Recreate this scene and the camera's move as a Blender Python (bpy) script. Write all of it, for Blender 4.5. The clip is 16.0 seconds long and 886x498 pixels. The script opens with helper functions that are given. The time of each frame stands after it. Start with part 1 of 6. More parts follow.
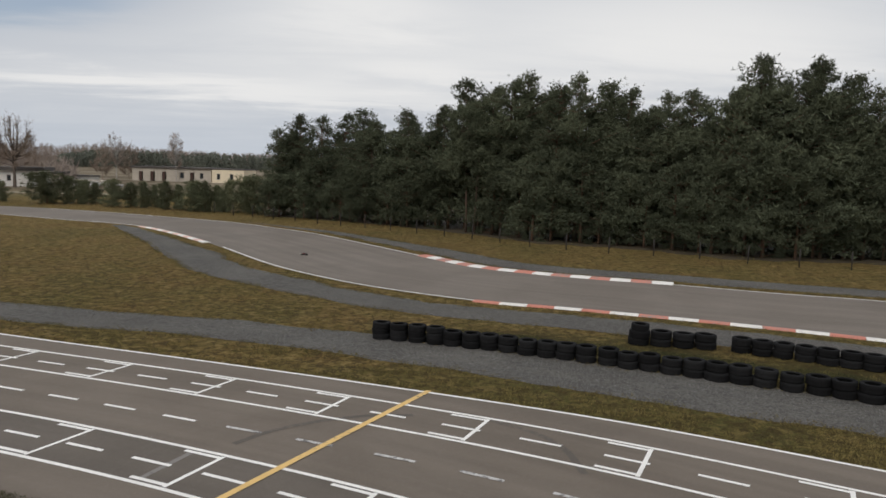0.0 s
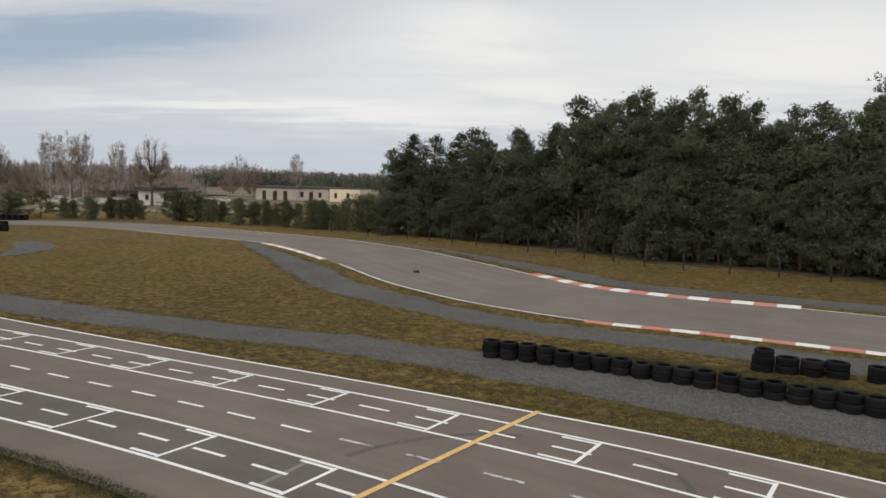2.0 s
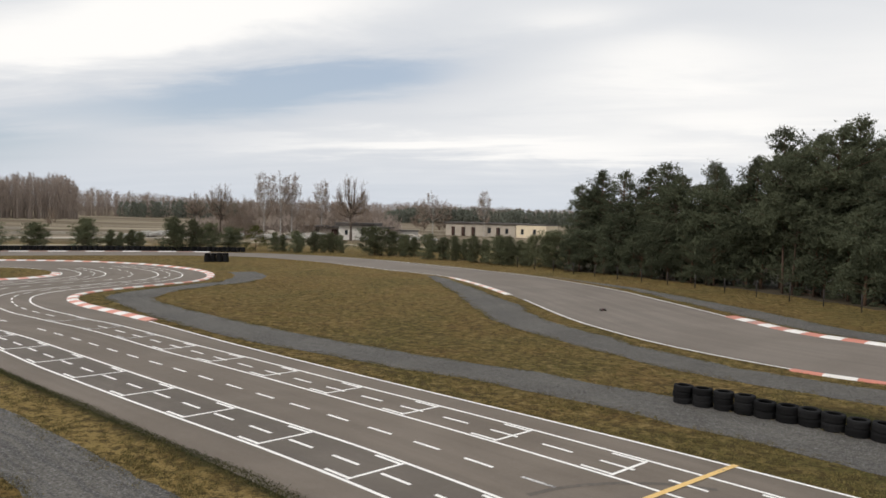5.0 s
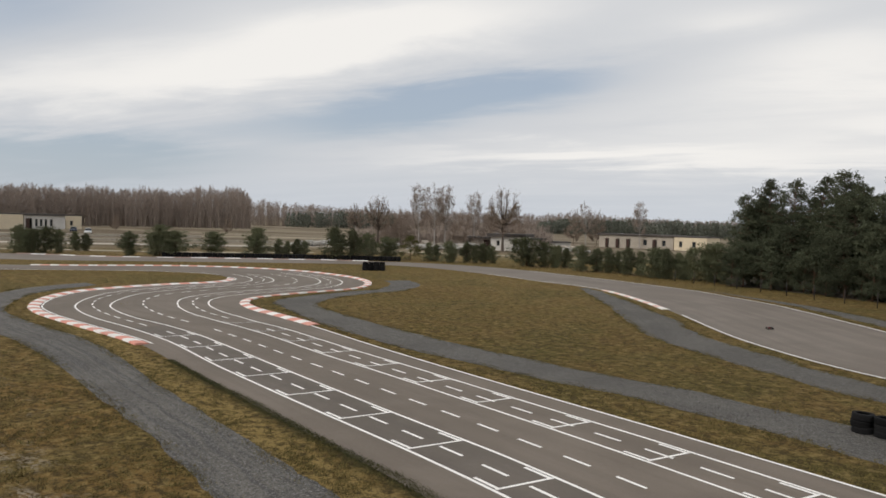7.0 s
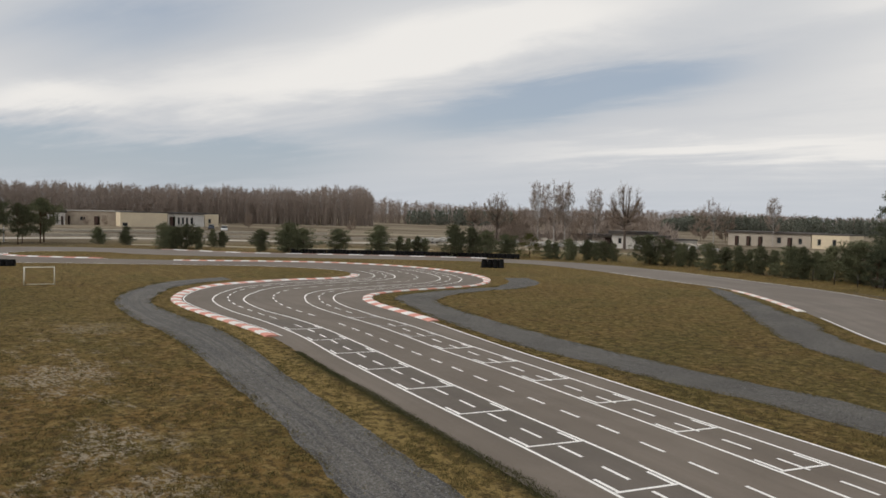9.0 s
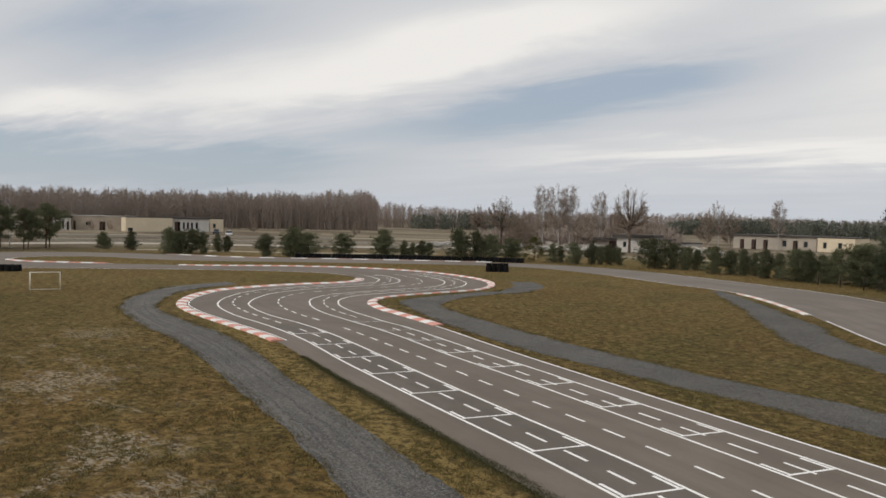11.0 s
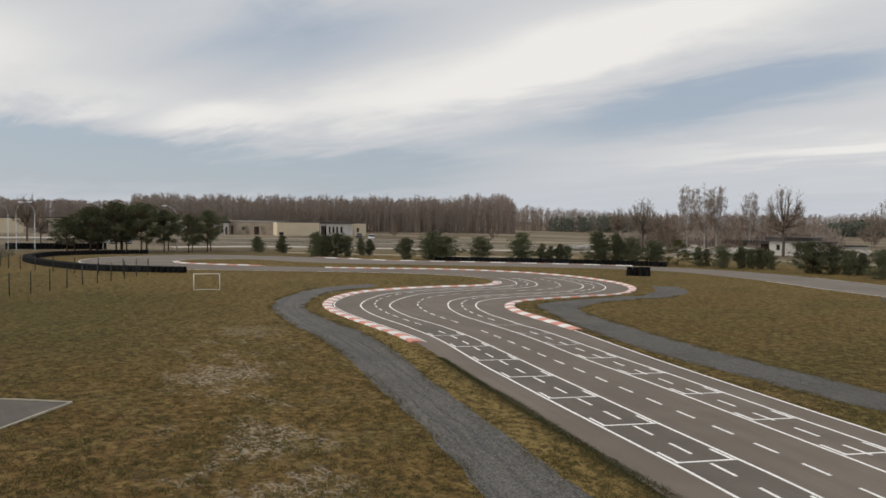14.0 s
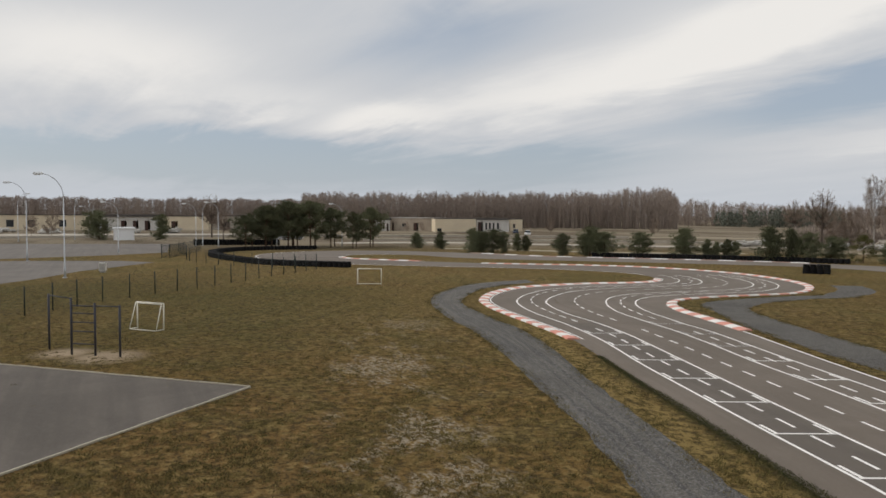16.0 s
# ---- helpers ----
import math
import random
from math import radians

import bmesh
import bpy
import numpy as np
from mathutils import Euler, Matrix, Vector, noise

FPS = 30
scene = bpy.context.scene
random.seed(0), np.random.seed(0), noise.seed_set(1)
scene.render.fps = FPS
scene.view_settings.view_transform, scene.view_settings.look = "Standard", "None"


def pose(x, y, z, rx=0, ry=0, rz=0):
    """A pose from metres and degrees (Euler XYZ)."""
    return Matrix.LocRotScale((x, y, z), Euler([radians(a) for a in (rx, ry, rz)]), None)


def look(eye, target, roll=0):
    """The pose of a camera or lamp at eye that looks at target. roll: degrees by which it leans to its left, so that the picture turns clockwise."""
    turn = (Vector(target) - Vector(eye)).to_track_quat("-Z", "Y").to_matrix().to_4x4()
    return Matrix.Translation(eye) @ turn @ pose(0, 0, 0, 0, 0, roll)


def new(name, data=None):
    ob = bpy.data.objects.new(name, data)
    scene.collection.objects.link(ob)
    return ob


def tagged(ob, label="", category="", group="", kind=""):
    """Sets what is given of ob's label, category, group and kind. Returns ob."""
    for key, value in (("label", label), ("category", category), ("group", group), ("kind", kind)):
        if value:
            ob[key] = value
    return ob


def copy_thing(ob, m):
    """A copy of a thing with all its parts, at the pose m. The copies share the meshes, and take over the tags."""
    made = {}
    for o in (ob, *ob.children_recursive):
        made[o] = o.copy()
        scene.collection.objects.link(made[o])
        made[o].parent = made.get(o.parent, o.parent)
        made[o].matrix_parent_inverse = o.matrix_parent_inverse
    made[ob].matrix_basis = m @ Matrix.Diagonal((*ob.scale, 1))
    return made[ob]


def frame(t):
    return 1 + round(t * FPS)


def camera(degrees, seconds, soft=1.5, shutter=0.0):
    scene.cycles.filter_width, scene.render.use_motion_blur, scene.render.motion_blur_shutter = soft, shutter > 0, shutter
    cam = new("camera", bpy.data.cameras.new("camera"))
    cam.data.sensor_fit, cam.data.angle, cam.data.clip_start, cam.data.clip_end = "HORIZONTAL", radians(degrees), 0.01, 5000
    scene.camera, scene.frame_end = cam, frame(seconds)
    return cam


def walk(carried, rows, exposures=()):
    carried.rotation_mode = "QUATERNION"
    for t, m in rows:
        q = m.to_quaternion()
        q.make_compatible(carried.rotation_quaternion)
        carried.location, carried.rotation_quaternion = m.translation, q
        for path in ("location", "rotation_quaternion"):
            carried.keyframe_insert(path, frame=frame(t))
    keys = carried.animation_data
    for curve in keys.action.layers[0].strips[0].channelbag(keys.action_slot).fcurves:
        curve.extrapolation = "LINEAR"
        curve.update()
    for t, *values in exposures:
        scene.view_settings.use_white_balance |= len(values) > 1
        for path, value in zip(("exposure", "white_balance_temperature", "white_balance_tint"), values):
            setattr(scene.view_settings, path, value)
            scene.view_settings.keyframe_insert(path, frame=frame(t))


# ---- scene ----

# ------------------------------------------------------------------ camera and walk
cam = camera(60.98, 16.0, soft=1.6)
EYE = 5.7
# seconds, yaw, pitch, roll: a hand-held pan from one standing place
TURNS = [
    (0, 0.181, -6.334, -1.632), (0.5, 1.883, -6.131, -1.546), (1, 2.949, -5.903, -1.394), (1.5, 6.114, -5.475, -1.530),
    (2, 8.623, -5.154, -1.312), (2.5, 11.223, -4.986, -1.189), (3, 13.194, -4.942, -0.885), (3.5, 14.014, -4.884, -1.039),
    (4, 15.295, -4.815, -1.143), (4.5, 16.693, -3.616, -0.849), (5, 22.743, -2.723, -1.338), (5.2, 25.006, -2.768, -1.514),
    (7.3, 35.802, -2.150, -1.350), (7.5, 37.101, -2.209, -1.231), (8, 40.487, -2.370, -1.088), (8.5, 42.272, -2.431, -1.318),
    (9, 43.311, -2.597, -1.333), (11.5, 43.888, -2.103, -1.053), (12, 45.760, -2.163, -1.013), (12.5, 48.905, -2.213, -0.758),
    (13, 50.761, -2.104, -0.786), (13.5, 52.549, -2.086, -0.812), (14, 54.078, -2.215, -0.738), (14.5, 56.080, -2.127, -0.581),
    (15, 57.870, -2.176, -0.503), (15.5, 62.120, -2.412, -0.201), (16, 65.923, -2.631, -0.269),
]
walk(cam, [(t, pose(0, 0, EYE, 90 + pitch, roll, yaw)) for t, yaw, pitch, roll in TURNS],
     [(t, stops, 6430 + 220 * min(t / 8.0, 1.0), 11) for t, stops in ((0, 0.12), (1.5, 0.13), (2.0, 0.19), (2.5, 0.40), (3.5, 0.54), (4.2, 0.50), (4.6, 0.37), (5.0, 0.42), (5.2, 0.42), (7.3, 0.20), (9.0, 0.15), (12.5, 0.17), (16.0, 0.14))])


# ------------------------------------------------------------------ world: overcast sky with broken cloud, weak sun behind it
SUN_AZ, SUN_EL = 150.0, 38.0          # degrees: counter-clockwise from +y, and above the horizon


class Nodes:
    """Small helper for writing node trees."""

    def __init__(self, tree):
        self.t = tree
        tree.nodes.clear()

    def add(self, kind, **props):
        n = self.t.nodes.new(kind)
        for k, v in props.items():
            setattr(n, k, v)
        return n

    def put(self, socket, value):
        if isinstance(value, bpy.types.NodeSocket):
            self.t.links.new(value, socket)
        elif value is not None:
            socket.default_value = value

    def math(self, op, a, b=None, c=None, clamp=False):
        n = self.add("ShaderNodeMath", operation=op, use_clamp=clamp)
        for i, v in enumerate((a, b, c)):
            self.put(n.inputs[i], v)
        return n.outputs[0]

    def vmath(self, op, a, b=None):
        n = self.add("ShaderNodeVectorMath", operation=op)
        self.put(n.inputs[0], a)
        self.put(n.inputs[1], b)
        return n.outputs["Value"] if op in ("DOT_PRODUCT", "LENGTH", "DISTANCE") else n.outputs[0]

    def noise(self, vec, scale, detail=4.0, rough=0.55, distort=0.0):
        n = self.add("ShaderNodeTexNoise")
        self.put(n.inputs["Vector"], vec)
        n.inputs["Scale"].default_value = scale
        n.inputs["Detail"].default_value = detail
        n.inputs["Roughness"].default_value = rough
        n.inputs["Distortion"].default_value = distort
        return n.outputs["Fac"]

    def span(self, x, a, b, lo=0.0, hi=1.0):
        n = self.add("ShaderNodeMapRange", interpolation_type="SMOOTHSTEP")
        for i, v in enumerate((x, a, b, lo, hi)):
            self.put(n.inputs[i], v)
        return n.outputs[0]

    def mix(self, fac, a, b, blend="MIX"):
        n = self.add("ShaderNodeMix", data_type="RGBA", blend_type=blend)
        self.put(n.inputs[0], fac)
        for sock, v in ((n.inputs[6], a), (n.inputs[7], b)):
            self.put(sock, (*v, 1.0) if isinstance(v, tuple) and len(v) == 3 else v)
        return n.outputs[2]

    def scaled(self, vec, sx, sy, sz, rz=0.0):
        n = self.add("ShaderNodeMapping")
        self.put(n.inputs[0], vec)
        n.inputs["Scale"].default_value = (sx, sy, sz)
        n.inputs["Rotation"].default_value = (0, 0, radians(rz))
        return n.outputs[0]


def make_world():
    w = bpy.data.worlds.new("overcast_sky")
    scene.world = w
    w.use_nodes = True
    n = Nodes(w.node_tree)
    sky = n.add("ShaderNodeTexSky", sky_type="NISHITA", sun_disc=False, sun_elevation=radians(SUN_EL), sun_rotation=radians(-SUN_AZ))
    d = n.add("ShaderNodeTexCoord").outputs["Generated"]
    xyz = n.add("ShaderNodeSeparateXYZ")
    n.put(xyz.inputs[0], d)
    x, y, z = xyz.outputs
    h = n.math("ADD", n.math("MAXIMUM", z, 0.0), 0.10)
    # cloud sheets drawn out along one wind direction, seen in perspective
    flat = n.add("ShaderNodeCombineXYZ")
    n.put(flat.inputs[0], n.math("DIVIDE", n.vmath("DOT_PRODUCT", d, (-0.985, -0.174, 0.0)), h))
    n.put(flat.inputs[1], n.math("DIVIDE", n.vmath("DOT_PRODUCT", d, (-0.174, 0.985, 0.0)), h))
    p = flat.outputs[0]
    big = n.noise(n.scaled(p, 0.16, 0.55, 1), 1.0, 5, 0.5, 0.5)
    fine = n.noise(n.scaled(p, 0.45, 1.7, 1), 1.0, 7, 0.58, 0.9)
    puff = n.noise(n.scaled(p, 1.1, 1.8, 1), 1.0, 6, 0.6, 0.4)
    az = n.math("ADD", n.math("DEGREES", n.math("ARCTAN2", n.math("MULTIPLY", x, -1.0), y)), n.math("MULTIPLY", n.math("SUBTRACT", big, 0.5), 14.0))
    el = n.math("ADD", n.math("DEGREES", n.math("ARCSINE", z)), n.math("ADD", n.math("MULTIPLY", n.math("SUBTRACT", fine, 0.5), 3.0), n.math("MULTIPLY", n.math("SUBTRACT", puff, 0.5), 3.4)))

    def cloud(a0, e0, wide, tall, slope):
        """A soft cloud bank: its middle, half sizes and slope, in degrees."""
        da = n.math("SUBTRACT", az, a0)
        uu = n.math("DIVIDE", da, wide)
        vv = n.math("DIVIDE", n.math("SUBTRACT", n.math("SUBTRACT", el, e0), n.math("MULTIPLY", da, slope)), tall)
        r = n.math("ADD", n.math("MULTIPLY", uu, uu), n.math("MULTIPLY", vv, vv))
        return n.math("EXPONENT", n.math("MULTIPLY", r, -1.0))

    total = n.math("ADD", 0.27, n.math("ADD", n.math("MULTIPLY", big, 0.20), n.math("ADD", n.math("MULTIPLY", fine, 0.13), n.math("MULTIPLY", puff, 0.14))))
    for a0, e0, wide, tall, slope, gain in CLOUDS:
        total = n.math("ADD", total, n.math("MULTIPLY", cloud(a0, e0, wide, tall, slope), gain))
    low = n.span(z, 0.0, 0.09, 1.0, 0.0)
    grey = n.span(total, 0.22, 0.52)
    white = n.span(total, 0.46, 0.80)
    blue = n.mix(0.25, SKY_BLUE, n.mix(1.0, sky.outputs[0], (0.10, 0.10, 0.10), "MULTIPLY"))
    col = n.mix(grey, blue, SKY_GREY)
    col = n.mix(white, col, SKY_WHITE)
    col = n.mix(n.math("MULTIPLY", low, 0.45), col, SKY_LOW)
    bg = n.add("ShaderNodeBackground")
    n.put(bg.inputs[0], col)
    bg.inputs[1].default_value = SKY_GAIN
    out = n.add("ShaderNodeOutputWorld")
    n.put(out.inputs[0], bg.outputs[0])


SKY_BLUE, SKY_GREY, SKY_WHITE, SKY_LOW = (0.34, 0.395, 0.470), (0.515, 0.54, 0.57), (0.745, 0.742, 0.725), (0.43, 0.485, 0.555)
SKY_GAIN = 1.0
# azimuth, elevation, half width, half height, slope, gain
CLOUDS = [
    (46, 11.6, 15, 2.1, -0.24, 0.38), (72, 6.6, 5.0, 1.5, -0.2, 0.34), (66, 12.6, 9, 2.4, -0.2, -0.14), (90, 11.0, 9, 3.0, 0, 0.28), (80, 8.0, 6, 1.5, -0.1, 0.15),
    (88, 4.0, 14, 1.8, 0, -0.24), (58, 3.2, 9, 1.6, -0.1, -0.17), (36, 8.6, 10, 1.9, -0.18, -0.32), (24, 5.2, 14, 0.8, -0.03, 0.20), (42, 14.2, 9, 1.8, -0.1, 0.15),
    (26, 10.2, 7, 1.6, -0.1, -0.17), (7, 10.8, 7, 1.8, 0, 0.17), (2, 6.8, 7, 1.2, 0, 0.16), (14, 14.5, 5, 1.2, 0, 0.12), (-18, 9.0, 14, 4.0, 0, 0.15), (10, 4.6, 14, 0.8, 0, 0.12), (62, 9.0, 7, 1.6, -0.24, 0.10), (-10, 9.5, 20, 6.0, 0, 0.09), (14, 8.0, 14, 4.5, 0, 0.08), (66, 3.6, 13, 2.4, 0, -0.16), (80, 4.4, 11, 2.6, 0, -0.22), (64, 13.8, 11, 3.2, 0, -0.06),
]
make_world()
sun = new("sun", bpy.data.lights.new("sun", "SUN"))
sun.data.energy, sun.data.angle, sun.data.color = 1.25, radians(25), (1.0, 0.96, 0.90)
sun.matrix_world = look((0, 0, 0), (math.sin(radians(SUN_AZ)) * math.cos(radians(SUN_EL)), -math.cos(radians(SUN_AZ)) * math.cos(radians(SUN_EL)), -math.sin(radians(SUN_EL))))


# ------------------------------------------------------------------ materials
def surface(name, colours, scales=(0.6, 14.0), rough=0.85, bump=0.0, bump_scale=40.0, metal=0.0, spec=0.3, island=0.0, per_object=0.0):
    """Principled surface: two or three colours mixed by a coarse and a fine noise at real size, with bump and chance variation."""
    m = bpy.data.materials.new(name)
    m.use_nodes = True
    n = Nodes(m.node_tree)
    pos = n.add("ShaderNodeTexCoord").outputs["Object"]
    coarse = n.span(n.noise(pos, scales[0], 5, 0.6), 0.36, 0.64)
    fine = n.span(n.noise(pos, scales[1], 4, 0.7), 0.30, 0.70)
    col = n.mix(coarse, colours[0], colours[1])
    col = n.mix(n.math("MULTIPLY", fine, 0.55), col, colours[-1])
    for amount, sock in ((island, ("ShaderNodeNewGeometry", "Random Per Island")), (per_object, ("ShaderNodeObjectInfo", "Random"))):
        if amount:
            r = n.add(sock[0]).outputs[sock[1]]
            hsv = n.add("ShaderNodeHueSaturation")
            n.put(hsv.inputs["Color"], col)
            n.put(hsv.inputs["Value"], n.span(r, 0.0, 1.0, 1.0 - amount, 1.0 + amount))
            col = hsv.outputs[0]
    b = n.add("ShaderNodeBsdfPrincipled")
    n.put(b.inputs["Base Color"], col)
    n.put(b.inputs["Roughness"], n.span(fine, 0.0, 1.0, max(rough - 0.08, 0.02), min(rough + 0.08, 1.0)))
    b.inputs["Metallic"].default_value = metal
    b.inputs["Specular IOR Level"].default_value = spec
    if bump:
        bp = n.add("ShaderNodeBump")
        bp.inputs["Strength"].default_value = bump
        bp.inputs["Distance"].default_value = 0.02
        n.put(bp.inputs["Height"], n.noise(pos, bump_scale, 4, 0.7))
        n.put(b.inputs["Normal"], bp.outputs[0])
    out = n.add("ShaderNodeOutputMaterial")
    n.put(out.inputs[0], b.outputs[0])
    return m


def finish(m, n, col, rough, height=None, strength=0.5, distance=0.03, spec=0.2):
    b = n.add("ShaderNodeBsdfPrincipled")
    n.put(b.inputs["Base Color"], col)
    n.put(b.inputs["Roughness"], rough)
    b.inputs["Specular IOR Level"].default_value = spec
    if height is not None:
        bp = n.add("ShaderNodeBump")
        bp.inputs["Strength"].default_value = strength
        bp.inputs["Distance"].default_value = distance
        n.put(bp.inputs["Height"], height)
        n.put(b.inputs["Normal"], bp.outputs[0])
    out = n.add("ShaderNodeOutputMaterial")
    n.put(out.inputs[0], b.outputs[0])
    return m


def grass_ground():
    """Short spring turf: olive and straw, brown worn earth, pale sandy scrapes beside the gravel strip, straw fields far off."""
    m = bpy.data.materials.new("spring_turf")
    m.use_nodes = True
    n = Nodes(m.node_tree)
    p = n.add("ShaderNodeTexCoord").outputs["Object"]
    broad = n.noise(p, 0.05, 4, 0.6, 0.4)
    zone = n.noise(p, 0.11, 4, 0.65, 0.8)
    mid = n.noise(p, 0.45, 5, 0.65, 0.3)
    clump = n.noise(p, 4.2, 5, 0.7, 0.3)
    grain = n.noise(p, 17.0, 4, 0.75)
    col = n.mix(n.span(broad, 0.36, 0.64), OLIVE, STRAW)
    col = n.mix(n.math("MULTIPLY", n.span(mid, 0.42, 0.66), 0.75), col, BROWN)
    col = n.mix(n.math("MULTIPLY", n.span(mid, 0.50, 0.30), 0.55), col, GREEN)
    col = n.mix(n.math("MULTIPLY", n.span(zone, 0.50, 0.60), 0.55), col, GREEN)
    col = n.mix(n.math("MULTIPLY", n.span(zone, 0.47, 0.38), 0.60), col, BROWN)
    tuft = n.noise(p, 1.3, 5, 0.7, 0.4)
    col = n.mix(n.math("MULTIPLY", n.span(tuft, 0.52, 0.66), 0.6), col, EARTH_AND_SHADOW)
    col = n.mix(n.math("MULTIPLY", n.span(tuft, 0.46, 0.34), 0.35), col, DRY_BLADE)

    def near(x, y, r):
        return n.span(n.vmath("DISTANCE", p, (x, y, 0.0)), r, r * 0.25)

    green_zone = n.math("MAXIMUM", n.math("MAXIMUM", near(-36, 3.0, 11.0), near(-50, 9.0, 14.0)), n.math("MAXIMUM", near(-58, -3.0, 20.0), near(-28, 1.0, 8.0)))
    col = n.mix(n.math("MULTIPLY", green_zone, n.span(tuft, 0.30, 0.62, 0.78, 0.45)), col, GREEN)
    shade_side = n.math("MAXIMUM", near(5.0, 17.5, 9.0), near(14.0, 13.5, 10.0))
    col = n.mix(n.math("MULTIPLY", shade_side, n.span(tuft, 0.35, 0.6, 0.55, 0.90)), col, GREEN)
    col = n.mix(n.math("MULTIPLY", near(-44, 21, 15.0), n.span(tuft, 0.35, 0.6, 0.65, 0.3)), col, STRAW)
    mossy = n.math("MAXIMUM", n.math("MAXIMUM", near(3.0, 24.0, 3.0), near(7.0, 22.8, 3.4)), n.math("MAXIMUM", near(11.0, 20.9, 3.4), near(15.0, 18.6, 3.6)))
    col = n.mix(n.math("MULTIPLY", mossy, 0.85), col, MOSS)
    worn = n.math("MULTIPLY", n.math("MAXIMUM", near(-17, 1.5, 10.0), near(-22, 4.6, 4.0)), n.span(mid, 0.35, 0.6))
    col = n.mix(n.math("MULTIPLY", worn, 0.8), col, RED_EARTH)
    # straw verge between the raked gravel and the straight, mossy towards the asphalt
    side = n.math("ADD", n.vmath("DOT_PRODUCT", p, (0.324, 0.946, 0.0)), n.math("MULTIPLY", n.math("SUBTRACT", tuft, 0.5), 0.9))
    run = n.vmath("DOT_PRODUCT", p, (-0.946, 0.324, 0.0))
    meadow = n.math("MULTIPLY", n.span(side, 7.2, 5.0), n.math("MULTIPLY", n.span(run, 42, 22), n.span(mid, 0.40, 0.56, 0.25, 0.70)))
    col = n.mix(meadow, col, MEADOW)
    verge = n.math("MULTIPLY", n.math("MULTIPLY", n.span(side, 7.1, 7.5), n.span(side, 8.75, 8.3)), n.math("MULTIPLY", n.span(run, -4, 2), n.span(run, 44, 36)))
    col = n.mix(n.math("MULTIPLY", verge, 0.85), col, VERGE)
    dark_rim = n.math("MULTIPLY", n.math("MULTIPLY", n.span(side, 8.62, 8.85), n.span(side, 9.4, 9.1)), n.math("MULTIPLY", n.span(run, 2, 6), n.span(run, 29, 24)))
    col = n.mix(n.math("MULTIPLY", dark_rim, 0.75), col, MOSS)
    # Dark micro-shadows between tussocks are mixed into the colour along with bare earth.
    tussock = n.noise(p, 2.5, 4, 0.65, 0.5)
    dry = n.math("SUBTRACT", 1.0, n.math("MULTIPLY", n.math("MAXIMUM", n.math("MAXIMUM", mossy, dark_rim), n.math("MULTIPLY", n.math("MAXIMUM", green_zone, shade_side), 0.55)), 0.9))
    col = n.mix(n.math("MULTIPLY", n.math("MULTIPLY", n.span(tussock, 0.52, 0.60), 0.60), dry), col, DRY_BLADE)
    col = n.mix(n.math("MULTIPLY", n.span(tussock, 0.48, 0.40), 0.62), col, EARTH_AND_SHADOW)
    col = n.mix(n.math("MULTIPLY", n.span(clump, 0.50, 0.58), 0.80), col, EARTH_AND_SHADOW)
    col = n.mix(n.math("MULTIPLY", n.math("MULTIPLY", n.span(grain, 0.50, 0.68), 0.6), dry), col, DRY_BLADE)
    col = n.mix(n.math("MULTIPLY", n.span(grain, 0.48, 0.28), 0.55), col, EARTH_AND_SHADOW)
    across = n.math("ABSOLUTE", n.math("SUBTRACT", n.vmath("DOT_PRODUCT", p, (0.316, 0.95, 0.0)), 1.0))
    along = n.vmath("DOT_PRODUCT", p, (-0.95, 0.316, 0.0))
    belt = n.math("MULTIPLY", n.span(across, 3.6, 0.8), n.math("MULTIPLY", n.span(along, 11, 15), n.span(along, 46, 34)))
    bare = n.math("MAXIMUM", n.math("MAXIMUM", near(-26.5, 9.5, 3.2), near(-17.6, 7.7, 2.4)), n.math("MAXIMUM", near(-14.0, 6.3, 1.8), near(-35.8, 14.6, 3.0)))
    patchy = n.math("MULTIPLY", n.span(n.math("ADD", n.noise(n.scaled(p, 0.45, 0.9, 1, 20), 1.0, 6, 0.7), n.math("MULTIPLY", bare, 0.17)), 0.52, 0.66), n.span(n.noise(n.scaled(p, 1.0, 1.6, 1), 5.0, 4, 0.7, 0.4), 0.46, 0.56))
    col = n.mix(n.math("MULTIPLY", belt, patchy), col, SAND)
    sand_pit = n.math("MULTIPLY", n.math("MAXIMUM", near(-32.4, -0.1, 2.0), near(-33.9, -1.6, 1.6)), n.span(tuft, 0.28, 0.46))
    col = n.mix(sand_pit, col, PIT_SAND)
    dist = n.vmath("LENGTH", p)
    bands = n.noise(n.scaled(p, 0.012, 0.05, 1, 40), 1.0, 4, 0.6)
    field = n.mix(n.span(bands, 0.40, 0.60), FIELD_DARK, FIELD_PALE)
    col = n.mix(n.span(dist, 105, 150), col, field)
    height = n.math("ADD", n.math("MULTIPLY", tussock, 1.2), n.math("ADD", clump, n.math("MULTIPLY", grain, 0.6)))
    return finish(m, n, col, 0.95, height, 1.0, 0.22, 0.1)


OLIVE, STRAW, BROWN, GREEN = (0.208, 0.148, 0.047), (0.285, 0.202, 0.074), (0.212, 0.130, 0.047), (0.116, 0.110, 0.034)
EARTH_AND_SHADOW, DRY_BLADE, RED_EARTH, SAND = (0.072, 0.051, 0.021), (0.400, 0.288, 0.112), (0.148, 0.080, 0.042), (0.50, 0.415, 0.30)
MEADOW, VERGE = (0.315, 0.186, 0.060), (0.415, 0.290, 0.104)
MOSS, PIT_SAND = (0.062, 0.060, 0.024), (0.56, 0.43, 0.29)
FIELD_DARK, FIELD_PALE = (0.165, 0.130, 0.088), (0.285, 0.235, 0.165)


